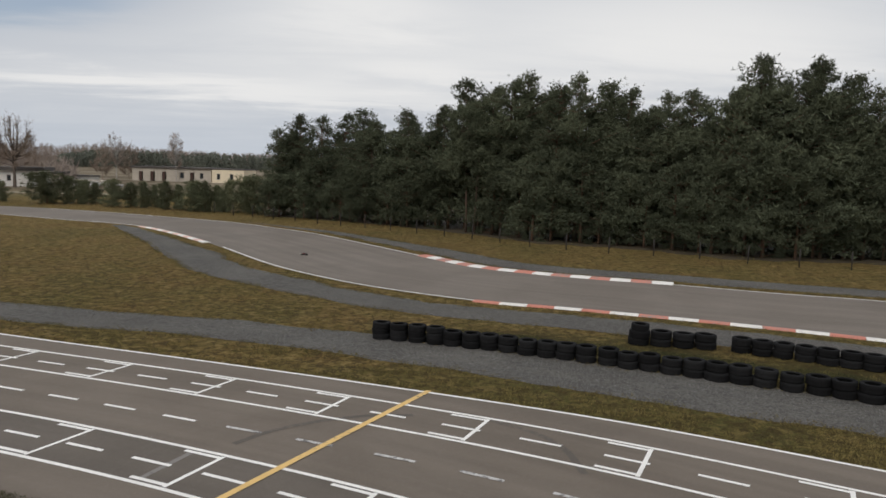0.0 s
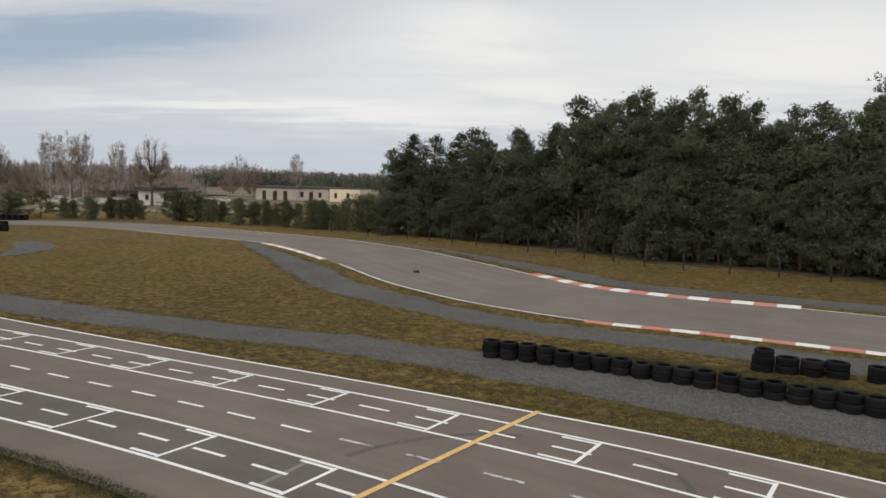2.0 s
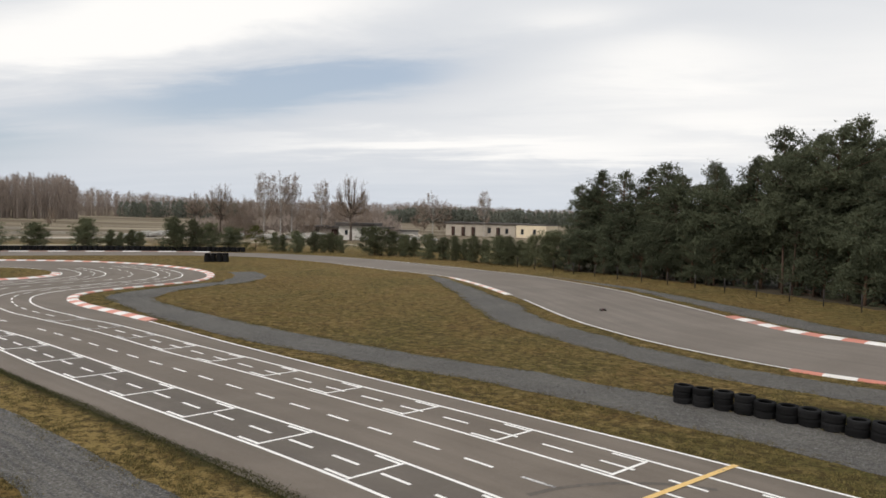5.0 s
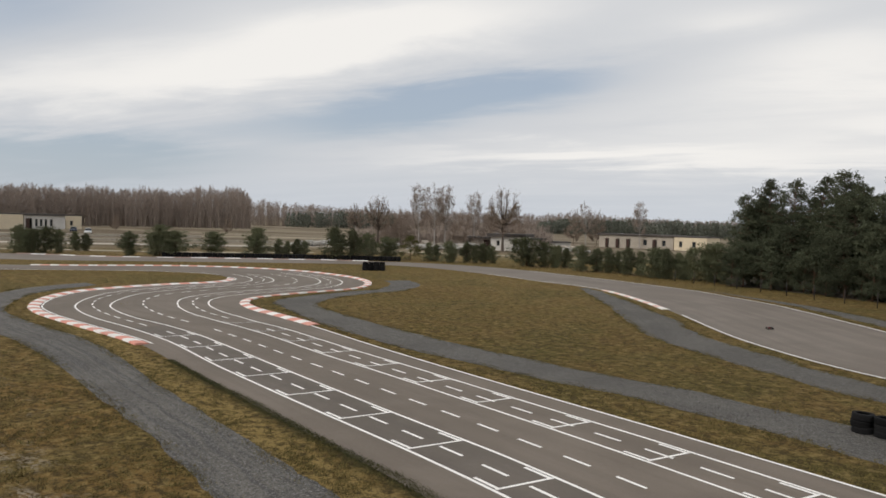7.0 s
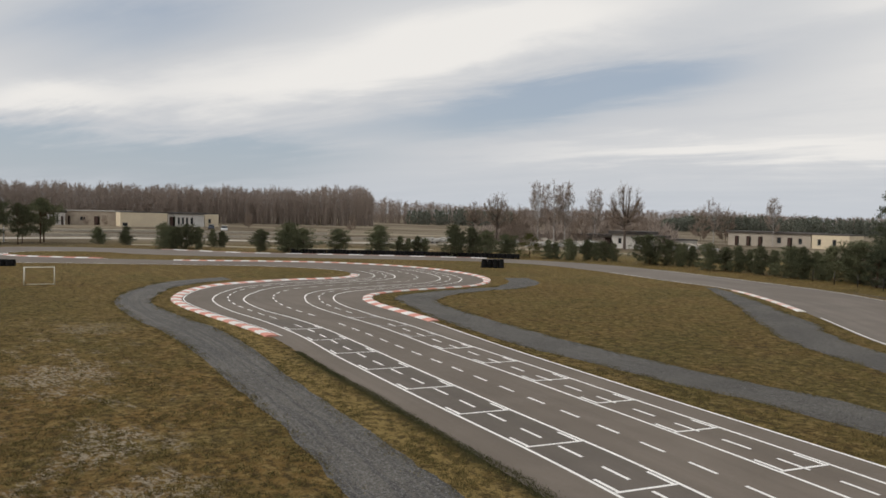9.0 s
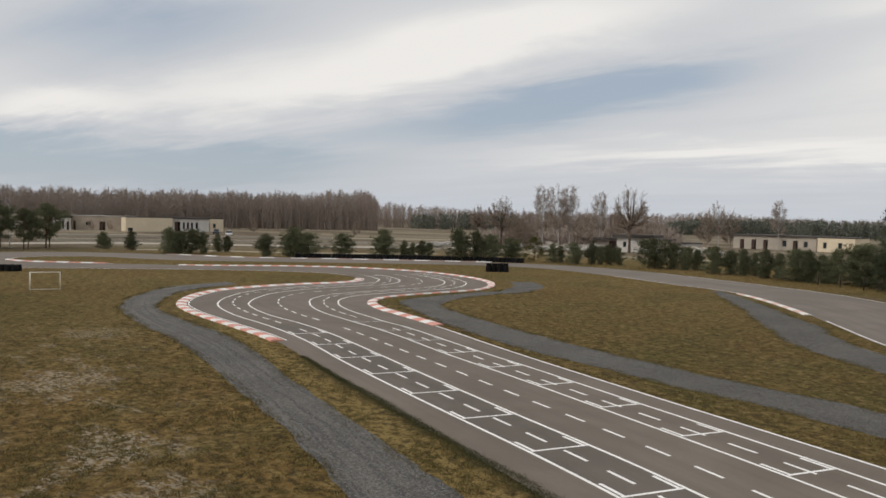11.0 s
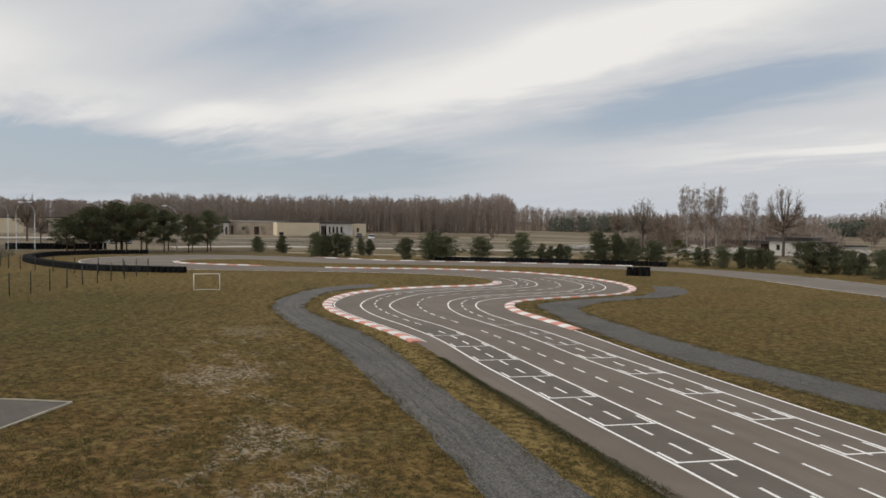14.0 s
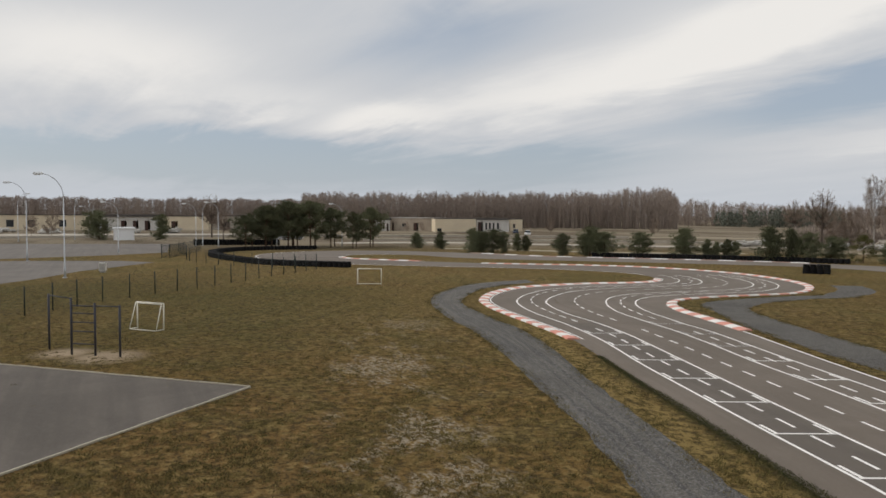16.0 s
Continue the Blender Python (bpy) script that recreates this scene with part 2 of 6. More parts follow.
def asphalt(name, a, b, streak):
    """Worn asphalt with long faint streaks along the lane, patches and fine stone grain. UV: metres along and across."""
    m = bpy.data.materials.new(name)
    m.use_nodes = True
    n = Nodes(m.node_tree)
    tc = n.add("ShaderNodeTexCoord")
    p, uv = tc.outputs["Object"], tc.outputs["UV"]
    patch = n.span(n.noise(p, 0.22, 5, 0.6, 0.5), 0.38, 0.62)
    lane = n.span(n.noise(n.scaled(uv, 0.05, 1.3, 1), 1.0, 4, 0.6, 0.2), 0.35, 0.68)
    grain = n.noise(p, 55.0, 3, 0.8)
    speck = n.noise(p, 6.0, 5, 0.75)
    col = n.mix(patch, a, b)
    col = n.mix(n.math("MULTIPLY", lane, streak), col, tuple(c * 0.62 for c in a))
    col = n.mix(n.math("MULTIPLY", n.span(speck, 0.52, 0.72), 0.22), col, tuple(c * 1.5 for c in b))
    col = n.mix(n.math("MULTIPLY", n.span(grain, 0.5, 0.8), 0.35), col, tuple(c * 1.7 for c in b))
    col = n.mix(n.math("MULTIPLY", n.span(grain, 0.5, 0.2), 0.35), col, tuple(c * 0.5 for c in a))
    return finish(m, n, col, n.span(speck, 0.3, 0.7, 0.72, 0.9), grain, 0.35, 0.01, 0.35)


def gravel_material(name, furrow, tone=1.0):
    """Grey crushed stone, more or less raked in furrows along the strip."""
    m = bpy.data.materials.new(name)
    m.use_nodes = True
    n = Nodes(m.node_tree)
    tc = n.add("ShaderNodeTexCoord")
    p, uv = tc.outputs["Object"], tc.outputs["UV"]
    stones = n.add("ShaderNodeTexVoronoi")
    n.put(stones.inputs["Vector"], p)
    stones.inputs["Scale"].default_value = 24.0
    grain = n.noise(p, 15.0, 5, 0.8)
    broad = n.noise(p, 0.35, 4, 0.6)
    rake = n.noise(n.scaled(uv, 0.10, 5.0, 1), 1.0, 4, 0.55, 0.12)
    lump = n.noise(p, 4.5, 5, 0.75, 0.3)
    col = n.mix(n.span(broad, 0.36, 0.64), (0.132, 0.120, 0.104), (0.178, 0.163, 0.141))
    # Furrow shade is laid in as dark colour; the bump alone shows weakly.
    col = n.mix(n.math("MULTIPLY", n.span(rake, 0.46, 0.58), furrow), col, (0.078, 0.076, 0.074))
    col = n.mix(n.math("MULTIPLY", n.span(lump, 0.52, 0.66), 0.5), col, (0.235, 0.226, 0.215))
    col = n.mix(n.math("MULTIPLY", n.span(lump, 0.49, 0.38), 0.65), col, (0.080, 0.076, 0.072))
    col = n.mix(n.math("MULTIPLY", n.span(grain, 0.52, 0.62), 0.8), col, (0.29, 0.282, 0.270))
    col = n.mix(n.math("MULTIPLY", n.span(grain, 0.48, 0.36), 0.85), col, (0.050, 0.048, 0.046))
    pale = n.add("ShaderNodeSeparateColor")
    n.put(pale.inputs[0], stones.outputs["Color"])
    col = n.mix(n.math("MULTIPLY", n.span(pale.outputs[0], 0.975, 1.0), 0.5), col, (0.42, 0.41, 0.39))
    col = n.mix(1.0, col, (tone, tone, tone), "MULTIPLY")
    height = n.math("ADD", n.math("MULTIPLY", rake, 2.2 * furrow), grain)
    return finish(m, n, col, 0.92, height, 0.9, 0.06, 0.15)


def paint(name, colour, wear, under=(0.13, 0.12, 0.115)):
    """Road paint, worn through to the asphalt in specks and along whole stretches."""
    m = bpy.data.materials.new(name)
    m.use_nodes = True
    n = Nodes(m.node_tree)
    p = n.add("ShaderNodeTexCoord").outputs["Object"]
    gone = n.math("ADD", n.math("MULTIPLY", n.noise(p, 9.0, 5, 0.75), 0.6), n.math("MULTIPLY", n.noise(p, 0.35, 3, 0.6), 0.4))
    dirt = n.noise(p, 2.0, 4, 0.6)
    col = n.mix(n.math("MULTIPLY", n.span(dirt, 0.4, 0.7), 0.3), colour, tuple(c * 0.7 for c in colour))
    col = n.mix(n.span(gone, 0.66 - wear, 0.78 - wear), col, under)
    return finish(m, n, col, 0.7, n.noise(p, 50, 3, 0.7), 0.3, 0.005, 0.3)


M_TURF = grass_ground()
M_TRACK = asphalt("track_asphalt", (0.158, 0.128, 0.100), (0.189, 0.155, 0.123), 0.36)
M_BACK = asphalt("back_track_asphalt", (0.180, 0.150, 0.123), (0.210, 0.177, 0.147), 0.36)
M_COURT = asphalt("court_asphalt", (0.098, 0.082, 0.067), (0.138, 0.117, 0.097), 0.5)
M_TRACKD = asphalt("resurfaced_grid_asphalt", (0.125, 0.104, 0.084), (0.152, 0.127, 0.104), 0.35)
M_PARK = asphalt("car_park_asphalt", (0.150, 0.131, 0.114), (0.182, 0.160, 0.138), 0.35)
M_GRAVEL = gravel_material("loose_gravel", 0.28, 0.86)
M_RAKED = gravel_material("raked_gravel", 0.65)
M_WHITE = paint("white_road_paint", (0.92, 0.89, 0.84), 0.05)
M_FADED = paint("faded_white_road_paint", (0.62, 0.60, 0.57), 0.20)
M_GHOST = paint("painted_out_marking", (0.24, 0.22, 0.20), 0.18)
M_SCUFF = paint("rubbed_tyre_mark", (0.115, 0.097, 0.080), 0.16, (0.165, 0.135, 0.107))
M_YELLOW = paint("yellow_road_paint", (0.80, 0.53, 0.20), 0.12)
M_KRED = paint("red_kerb_paint", (0.63, 0.24, 0.175), 0.18, (0.34, 0.27, 0.24))
M_KPINK = paint("faded_red_kerb_paint", (0.72, 0.31, 0.235), 0.16, (0.50, 0.42, 0.37))
M_KWHITE = paint("white_kerb_paint", (0.86, 0.82, 0.77), 0.10, (0.36, 0.33, 0.30))
M_KFAINT = paint("almost_white_kerb_paint", (0.78, 0.54, 0.46), 0.14, (0.50, 0.42, 0.37))
M_KDULL = paint("dull_red_kerb_paint", (0.40, 0.25, 0.20), 0.2, (0.30, 0.25, 0.22))
M_RUBBER = surface("old_tyre_rubber", [(0.008, 0.008, 0.009), (0.010, 0.010, 0.011), (0.021, 0.020, 0.018)], (2.0, 22.0), 0.85, 0.4, 60, spec=0.12, per_object=0.3)
M_STRAW = surface("dry_straw_ground", [(0.40, 0.34, 0.24), (0.32, 0.27, 0.18), (0.24, 0.20, 0.13)], (0.06, 0.8), 0.95)
M_STONE = surface("crushed_stone", [(0.155, 0.149, 0.142), (0.115, 0.111, 0.106), (0.21, 0.202, 0.192)], (0.8, 9), 0.9, island=0.45)
M_EDGING = surface("yellowish_concrete_edging", [(0.52, 0.47, 0.36), (0.44, 0.39, 0.30), (0.36, 0.32, 0.25)], (0.9, 9), 0.9)
M_CONC = surface("pale_concrete", [(0.42, 0.40, 0.36), (0.34, 0.32, 0.29), (0.5, 0.48, 0.44)], (0.5, 12), 0.9, 0.3, 30)
M_PALECONC = surface("sun_bleached_concrete", [(0.52, 0.47, 0.39), (0.42, 0.37, 0.30), (0.34, 0.29, 0.23)], (0.15, 2.0), 0.92)
M_BARK = surface("pine_bark", [(0.10, 0.062, 0.040), (0.16, 0.085, 0.048), (0.06, 0.042, 0.030)], (1.2, 9), 0.95, 0.6, 20)
M_BARKR = surface("orange_pine_bark", [(0.105, 0.066, 0.046), (0.082, 0.052, 0.038), (0.06, 0.042, 0.032)], (0.8, 7), 0.95, 0.6, 20)
M_NEEDLE = surface("pine_needles", [(0.088, 0.099, 0.062), (0.110, 0.120, 0.073), (0.070, 0.079, 0.051)], (0.5, 3.0), 0.9, spec=0.05, island=0.10, per_object=0.22)
M_BUSH = surface("young_pine_needles", [(0.140, 0.150, 0.088), (0.172, 0.174, 0.098), (0.108, 0.118, 0.072)], (0.8, 5.0), 0.9, spec=0.05, island=0.15, per_object=0.25)
M_BUSHY = surface("yellowish_shrub_leaves", [(0.14, 0.125, 0.035), (0.11, 0.11, 0.035), (0.06, 0.065, 0.025)], (0.8, 5.0), 0.8, island=0.35)
M_TWIG = surface("bare_twigs", [(0.33, 0.26, 0.205), (0.29, 0.228, 0.18), (0.245, 0.19, 0.153)], (0.5, 6), 0.95, spec=0.05, island=0.15)
M_TWIGP = surface("pale_bare_twigs", [(0.36, 0.285, 0.235), (0.32, 0.252, 0.208), (0.275, 0.22, 0.183)], (0.5, 6), 0.95, spec=0.05, island=0.12)
M_BIRCH = surface("birch_bark", [(0.52, 0.49, 0.45), (0.40, 0.37, 0.34), (0.12, 0.11, 0.10)], (1.0, 5), 0.85)
M_OAKBARK = surface("dark_bark", [(0.12, 0.092, 0.075), (0.16, 0.125, 0.10), (0.08, 0.065, 0.052)], (1.0, 8), 0.95)
# Bare woods: distance haze is put into the base colour by lightening it.
M_HAZED_WOODS = surface("far_bare_woods_hazed", [(0.300, 0.245, 0.208), (0.265, 0.212, 0.178), (0.345, 0.285, 0.242)], (0.03, 0.3), 0.95, island=0.18)
M_WOODSG = surface("far_pine_woods", [(0.135, 0.148, 0.118), (0.155, 0.162, 0.128), (0.115, 0.124, 0.10)], (0.03, 0.3), 0.95, island=0.2)
M_CREAM = surface("cream_plaster", [(0.80, 0.69, 0.50), (0.74, 0.63, 0.46), (0.60, 0.49, 0.35)], (0.25, 2.5), 0.9)
M_GREYWALL = surface("weathered_grey_plaster", [(0.44, 0.385, 0.315), (0.36, 0.315, 0.26), (0.50, 0.44, 0.37)], (0.3, 2.5), 0.92)
M_BROWNWALL = surface("stained_brown_plaster", [(0.45, 0.38, 0.30), (0.33, 0.27, 0.21), (0.52, 0.44, 0.35)], (0.22, 1.6), 0.92)
M_WHITEWALL = surface("whitewashed_wall", [(0.74, 0.71, 0.66), (0.64, 0.61, 0.56), (0.5, 0.47, 0.43)], (0.4, 3.0), 0.9)
M_WOODFLOOR = surface("dark_wood_floor", [(0.075, 0.055, 0.034), (0.055, 0.044, 0.028), (0.10, 0.075, 0.045)], (0.5, 6), 0.95, 0.5, 12)
M_ROOF = surface("dark_roof_felt", [(0.085, 0.075, 0.070), (0.12, 0.105, 0.095), (0.06, 0.055, 0.05)], (0.4, 4), 0.9)
M_DARK = surface("dark_opening", [(0.022, 0.020, 0.019), (0.035, 0.030, 0.027), (0.05, 0.04, 0.035)], (0.8, 4), 0.8)
M_STEEL = surface("galvanised_steel", [(0.50, 0.52, 0.54), (0.42, 0.44, 0.46), (0.6, 0.61, 0.62)], (1.0, 10), 0.5, metal=0.3)
M_LAMP = surface("lamp_glass", [(0.85, 0.86, 0.86), (0.78, 0.80, 0.80), (0.7, 0.7, 0.7)], (2, 20), 0.25, spec=0.5)
M_GREENPOST = surface("dark_green_paint", [(0.015, 0.026, 0.022), (0.020, 0.032, 0.027), (0.03, 0.03, 0.028)], (2, 20), 0.6)
M_BARPAINT = surface("dark_blue_paint", [(0.028, 0.033, 0.050), (0.040, 0.044, 0.060), (0.07, 0.055, 0.045)], (2, 20), 0.55)
M_GOAL = surface("white_painted_tube", [(0.92, 0.90, 0.80), (0.86, 0.83, 0.72), (0.66, 0.58, 0.46)], (1.5, 12), 0.5)
M_BLADE = surface("grass_blades", [(0.205, 0.155, 0.056), (0.150, 0.122, 0.040), (0.088, 0.075, 0.028)], (0.35, 5), 0.9, island=0.6)
M_BLADED = surface("dark_grass_edge", [(0.165, 0.125, 0.045), (0.125, 0.108, 0.035), (0.075, 0.06, 0.024)], (0.5, 5), 0.9, island=0.5)
M_MOSS = surface("mossy_green_grass", [(0.066, 0.068, 0.025), (0.086, 0.080, 0.029), (0.045, 0.043, 0.018)], (0.5, 5), 0.9, island=0.5)
M_DOOR = surface("brown_door_paint", [(0.095, 0.052, 0.040), (0.075, 0.042, 0.034), (0.05, 0.035, 0.03)], (0.6, 5), 0.8)
M_CLEAN = surface("clean_white_sheet", [(0.92, 0.92, 0.91), (0.88, 0.88, 0.87), (0.80, 0.80, 0.79)], (0.5, 5), 0.5)
M_CARDARK = surface("dark_car_paint", [(0.03, 0.04, 0.07), (0.035, 0.045, 0.075), (0.05, 0.05, 0.06)], (1, 8), 0.3, spec=0.5)
M_CARWHITE = surface("white_car_paint", [(0.72, 0.73, 0.74), (0.68, 0.69, 0.70), (0.6, 0.6, 0.6)], (1, 8), 0.3, spec=0.5)
M_GLASS = surface("dark_car_glass", [(0.02, 0.024, 0.028), (0.03, 0.034, 0.038), (0.04, 0.045, 0.05)], (1, 8), 0.1, spec=0.6)
M_CRIMSON = surface("red_plastic_shell", [(0.20, 0.02, 0.02), (0.12, 0.015, 0.02), (0.03, 0.03, 0.03)], (3, 20), 0.4, spec=0.5)


# ------------------------------------------------------------------ mesh helpers
def mesh_of(name, verts, faces, material, smooth=False, uvs=None):
    me = bpy.data.meshes.new(name)
    me.from_pydata([tuple(map(float, v)) for v in verts], [], [tuple(map(int, f)) for f in faces])
    me.materials.append(material)
    if uvs is not None:
        layer = me.uv_layers.new(name="along")
        idx = np.empty(len(me.loops), dtype=np.int32)
        me.loops.foreach_get("vertex_index", idx)
        layer.data.foreach_set("uv", np.asarray(uvs, dtype=np.float32)[idx].ravel())
    if smooth:
        me.polygons.foreach_set("use_smooth", [True] * len(me.polygons))
    me.update()
    return me


def part(name, me, parent=None, label="", m=None):
    """One mesh object, under a thing or part if a parent is given."""
    ob = new(name, me)
    if parent is not None:
        ob.parent = parent
    if m is not None:
        ob.matrix_basis = m
    return tagged(ob, label) if label else ob


def thing(name, label, category, group="", m=None, kind=""):
    ob = new(name)
    if m is not None:
        ob.matrix_basis = m
    return tagged(ob, label, category, group, kind)


class Shape:
    """Collects rings, boxes and tubes into one mesh."""

    def __init__(self):
        self.v, self.f = [], []

    def box(self, x0, x1, y0, y1, z0, z1, b=0.0):
        """A box with its upper edges drawn in by b."""
        k = len(self.v)
        self.v += [(x0, y0, z0), (x1, y0, z0), (x1, y1, z0), (x0, y1, z0)]
        if b:
            self.v += [(x0, y0, z1 - b), (x1, y0, z1 - b), (x1, y1, z1 - b), (x0, y1, z1 - b)]
        self.v += [(x0 + b, y0 + b, z1), (x1 - b, y0 + b, z1), (x1 - b, y1 - b, z1), (x0 + b, y1 - b, z1)]
        n = 3 if b else 2
        self.f.append((k + 3, k + 2, k + 1, k))
        for r in range(n - 1):
            for i in range(4):
                a = k + 4 * r
                self.f.append((a + i, a + (i + 1) % 4, a + 4 + (i + 1) % 4, a + 4 + i))
        a = k + 4 * (n - 1)
        self.f.append((a, a + 1, a + 2, a + 3))
        return self

    def tube(self, path, radii, sides=8, caps=True):
        k = len(self.v)
        path = [Vector(p) for p in path]
        for i, p in enumerate(path):
            d = (path[min(i + 1, len(path) - 1)] - path[max(i - 1, 0)]).normalized()
            a = d.orthogonal().normalized() if abs(d.z) < 0.95 else Vector((1, 0, 0))
            a = (a - d * a.dot(d)).normalized()
            b = d.cross(a)
            r = radii[i] if isinstance(radii, (list, tuple)) else radii
            for s in range(sides):
                w = 2 * math.pi * s / sides
                self.v.append(tuple(p + (a * math.cos(w) + b * math.sin(w)) * r))
        for i in range(len(path) - 1):
            for s in range(sides):
                a, b = k + i * sides + s, k + i * sides + (s + 1) % sides
                self.f.append((a, b, b + sides, a + sides))
        if caps:
            self.f.append(tuple(k + s for s in reversed(range(sides))))
            e = k + (len(path) - 1) * sides
            self.f.append(tuple(e + s for s in range(sides)))
        return self

    def mesh(self, name, material, smooth=False):
        return mesh_of(name, self.v, self.f, material, smooth)


def glide(points, sub=8):
    """A smooth curve through a few points (centripetal spline steps)."""
    p = np.asarray(points, float)
    p = np.vstack([2 * p[0] - p[1], p, 2 * p[-1] - p[-2]])
    out = []
    for i in range(1, len(p) - 2):
        for s in range(sub):
            t = s / sub
            a, b, c, d = p[i - 1], p[i], p[i + 1], p[i + 2]
            out.append(0.5 * (2 * b + (c - a) * t + (2 * a - 5 * b + 4 * c - d) * t * t + (3 * b - a - 3 * c + d) * t ** 3))
    out.append(p[-2])
    return np.array(out)


def lengths(c):
    return np.concatenate([[0], np.cumsum(np.hypot(*np.diff(c, axis=0).T))])


def resample(c, step):
    s = lengths(c)
    n = max(int(s[-1] / step), 2)
    q = np.linspace(0, s[-1], n + 1)
    return np.stack([np.interp(q, s, c[:, 0]), np.interp(q, s, c[:, 1])], -1)


def normals(c):
    d = np.gradient(c, axis=0)
    d /= np.hypot(d[:, 0], d[:, 1])[:, None] + 1e-9
    return np.stack([-d[:, 1], d[:, 0]], -1)


def ribbon(name, a, b, z, material, cols=1):
    """A sheet between two curves with the same number of points."""
    w = np.linspace(0, 1, cols + 1)
    s = lengths((a + b) / 2)
    width = np.hypot(*(a - b).T)
    v, uv, f = [], [], []
    for i in range(len(a)):
        for k in w:
            q = a[i] * (1 - k) + b[i] * k
            v.append((q[0], q[1], z))
            uv.append((s[i], k * width[i]))
    c = cols + 1
    flip = np.cross(np.append(a[1] - a[0], 0), np.append(b[0] - a[0], 0))[2] < 0
    for i in range(len(a) - 1):
        for k in range(cols):
            q = (i * c + k, (i + 1) * c + k, (i + 1) * c + k + 1, i * c + k + 1)
            f.append(q if flip else q[::-1])
    return mesh_of(name, v, f, material, uvs=uv)


def stripe(name, c, width, z, material):
    n = normals(c) * width / 2
    return ribbon(name, c - n, c + n, z, material)


# ------------------------------------------------------------------ ground
R = 4200.0
rings = [0, 30, 60, 90, 130, 200, 320, 600, 1200, R]
gv, gf = [(0.0, 0.0, 0.0)], []
for r in rings[1:]:
    gv += [(r * math.cos(2 * math.pi * k / 48), r * math.sin(2 * math.pi * k / 48), 0.0) for k in range(48)]
for k in range(48):
    gf.append((0, 1 + k, 1 + (k + 1) % 48))
    for i in range(len(rings) - 2):
        a, b = 1 + 48 * i + k, 1 + 48 * i + (k + 1) % 48
        gf.append((a, a + 48, b + 48, b))
ground = tagged(new("ground", mesh_of("ground", gv, gf, M_TURF)), "short olive and straw-coloured spring turf with bare patches", "ground", kind="structure")


# ------------------------------------------------------------------ the track: one loop, near edge and far edge by stations
# near edge x, y, far edge x, y
STRAIGHT = [
    (18.5, -2.2, 23.5, 5.2), (9.0, 2.1, 14.0, 11.2), (4.0, 5.3, 8.8, 14.2), (0.1, 8.0, 4.3, 16.6), (-3.6, 10.2, -0.3, 18.5),
    (-8.8, 12.5, -6.0, 20.6), (-15.7, 14.9, -12.9, 23.0), (-22.5, 17.2, -20.0, 25.6), (-28.8, 19.4, -27.7, 28.7),
    (-33.4, 20.3, -32.0, 30.2), (-37.9, 21.0, -34.7, 31.1), (-41.7, 21.8, -37.2, 32.4),
]
BENDS = [
    (-45.0, 23.1, -38.6, 33.6), (-48.6, 25.9, -39.5, 34.8), (-51.2, 29.5, -40.0, 36.6), (-52.0, 33.8, -40.0, 39.2),
    (-51.9, 37.6, -39.7, 42.6), (-51.3, 40.4, -39.7, 46.2), (-51.6, 42.6, -41.3, 49.8), (-52.6, 44.1, -44.2, 52.9),
    (-54.2, 45.3, -48.6, 55.3), (-57.5, 46.6, -54.9, 56.8), (-61.5, 46.2, -61.2, 56.2), (-66.5, 43.0, -67.2, 53.6),
    (-71.5, 37.8, -72.2, 48.8), (-75.1, 33.2, -77.0, 42.0), (-79.5, 27.8, -83.8, 35.2), (-83.5, 23.2, -88.5, 31.0),
    (-89.7, 19.2, -92.7, 28.2), (-99.8, 17.6, -96.5, 28.2), (-108.4, 20.9, -99.5, 30.3), (-112.6, 28.0, -100.8, 33.5),
    (-112.0, 37.0, -99.5, 37.0),
]
BACK = [
    (-104.0, 46.3, -96.5, 40.0), (-95.5, 51.0, -91.0, 41.6), (-88.0, 55.0, -84.5, 46.2), (-79.3, 64.2, -77.2, 54.4),
    (-71.0, 72.3, -68.6, 64.0), (-64.6, 77.2, -61.6, 70.6), (-57.8, 80.6, -55.9, 73.0), (-49.5, 81.2, -49.5, 72.6), (-41.5, 79.4, -41.8, 70.0),
    (-33.5, 76.0, -33.1, 65.8), (-27.0, 72.8, -28.7, 64.1), (-19.4, 68.6, -24.7, 61.6), (-14.2, 63.9, -21.1, 57.8),
    (-10.2, 59.9, -17.4, 53.0), (-5.1, 52.8, -14.5, 48.7), (-1.3, 47.2, -10.0, 41.7),
]
HOME = [
    (1.9, 42.7, -6.9, 37.9), (5.0, 40.6, -3.3, 34.5), (8.0, 39.3, 1.4, 31.6), (11.8, 38.0, 5.1, 30.4), (14.5, 36.8, 9.2, 28.9),
    (17.5, 35.7, 13.0, 27.3), (20.8, 34.6, 15.7, 26.0), (29.0, 31.0, 24.0, 22.4), (39.0, 27.0, 34.0, 18.5), (56.0, 21.0, 52.0, 12.0),
]
SUB = 8
stations = np.array(STRAIGHT + BENDS + BACK + HOME)
near_edge, far_edge = glide(stations[:, :2], SUB), glide(stations[:, 2:], SUB)
N_S, N_B, N_K = len(STRAIGHT), len(BENDS), len(BACK)


def lane(f, i0=0, i1=None):
    """The line at the fraction f from the near edge to the far edge, between two stations."""
    sl = slice(i0 * SUB, None if i1 is None else i1 * SUB + 1)
    if isinstance(f, tuple):
        (where, share), shift = f
        f = (np.interp(np.arange(len(near_edge)) / SUB, where, share) + shift)[sl, None]
    return near_edge[sl] * (1 - f) + far_edge[sl] * f


split = (N_S + 17) * SUB
track = tagged(new("race_track", ribbon("race_track", near_edge[:split + 1], far_edge[:split + 1], 0.012, M_TRACK, 4)), "dark worn asphalt kart track with white lane and grid markings", "race track", kind="structure")
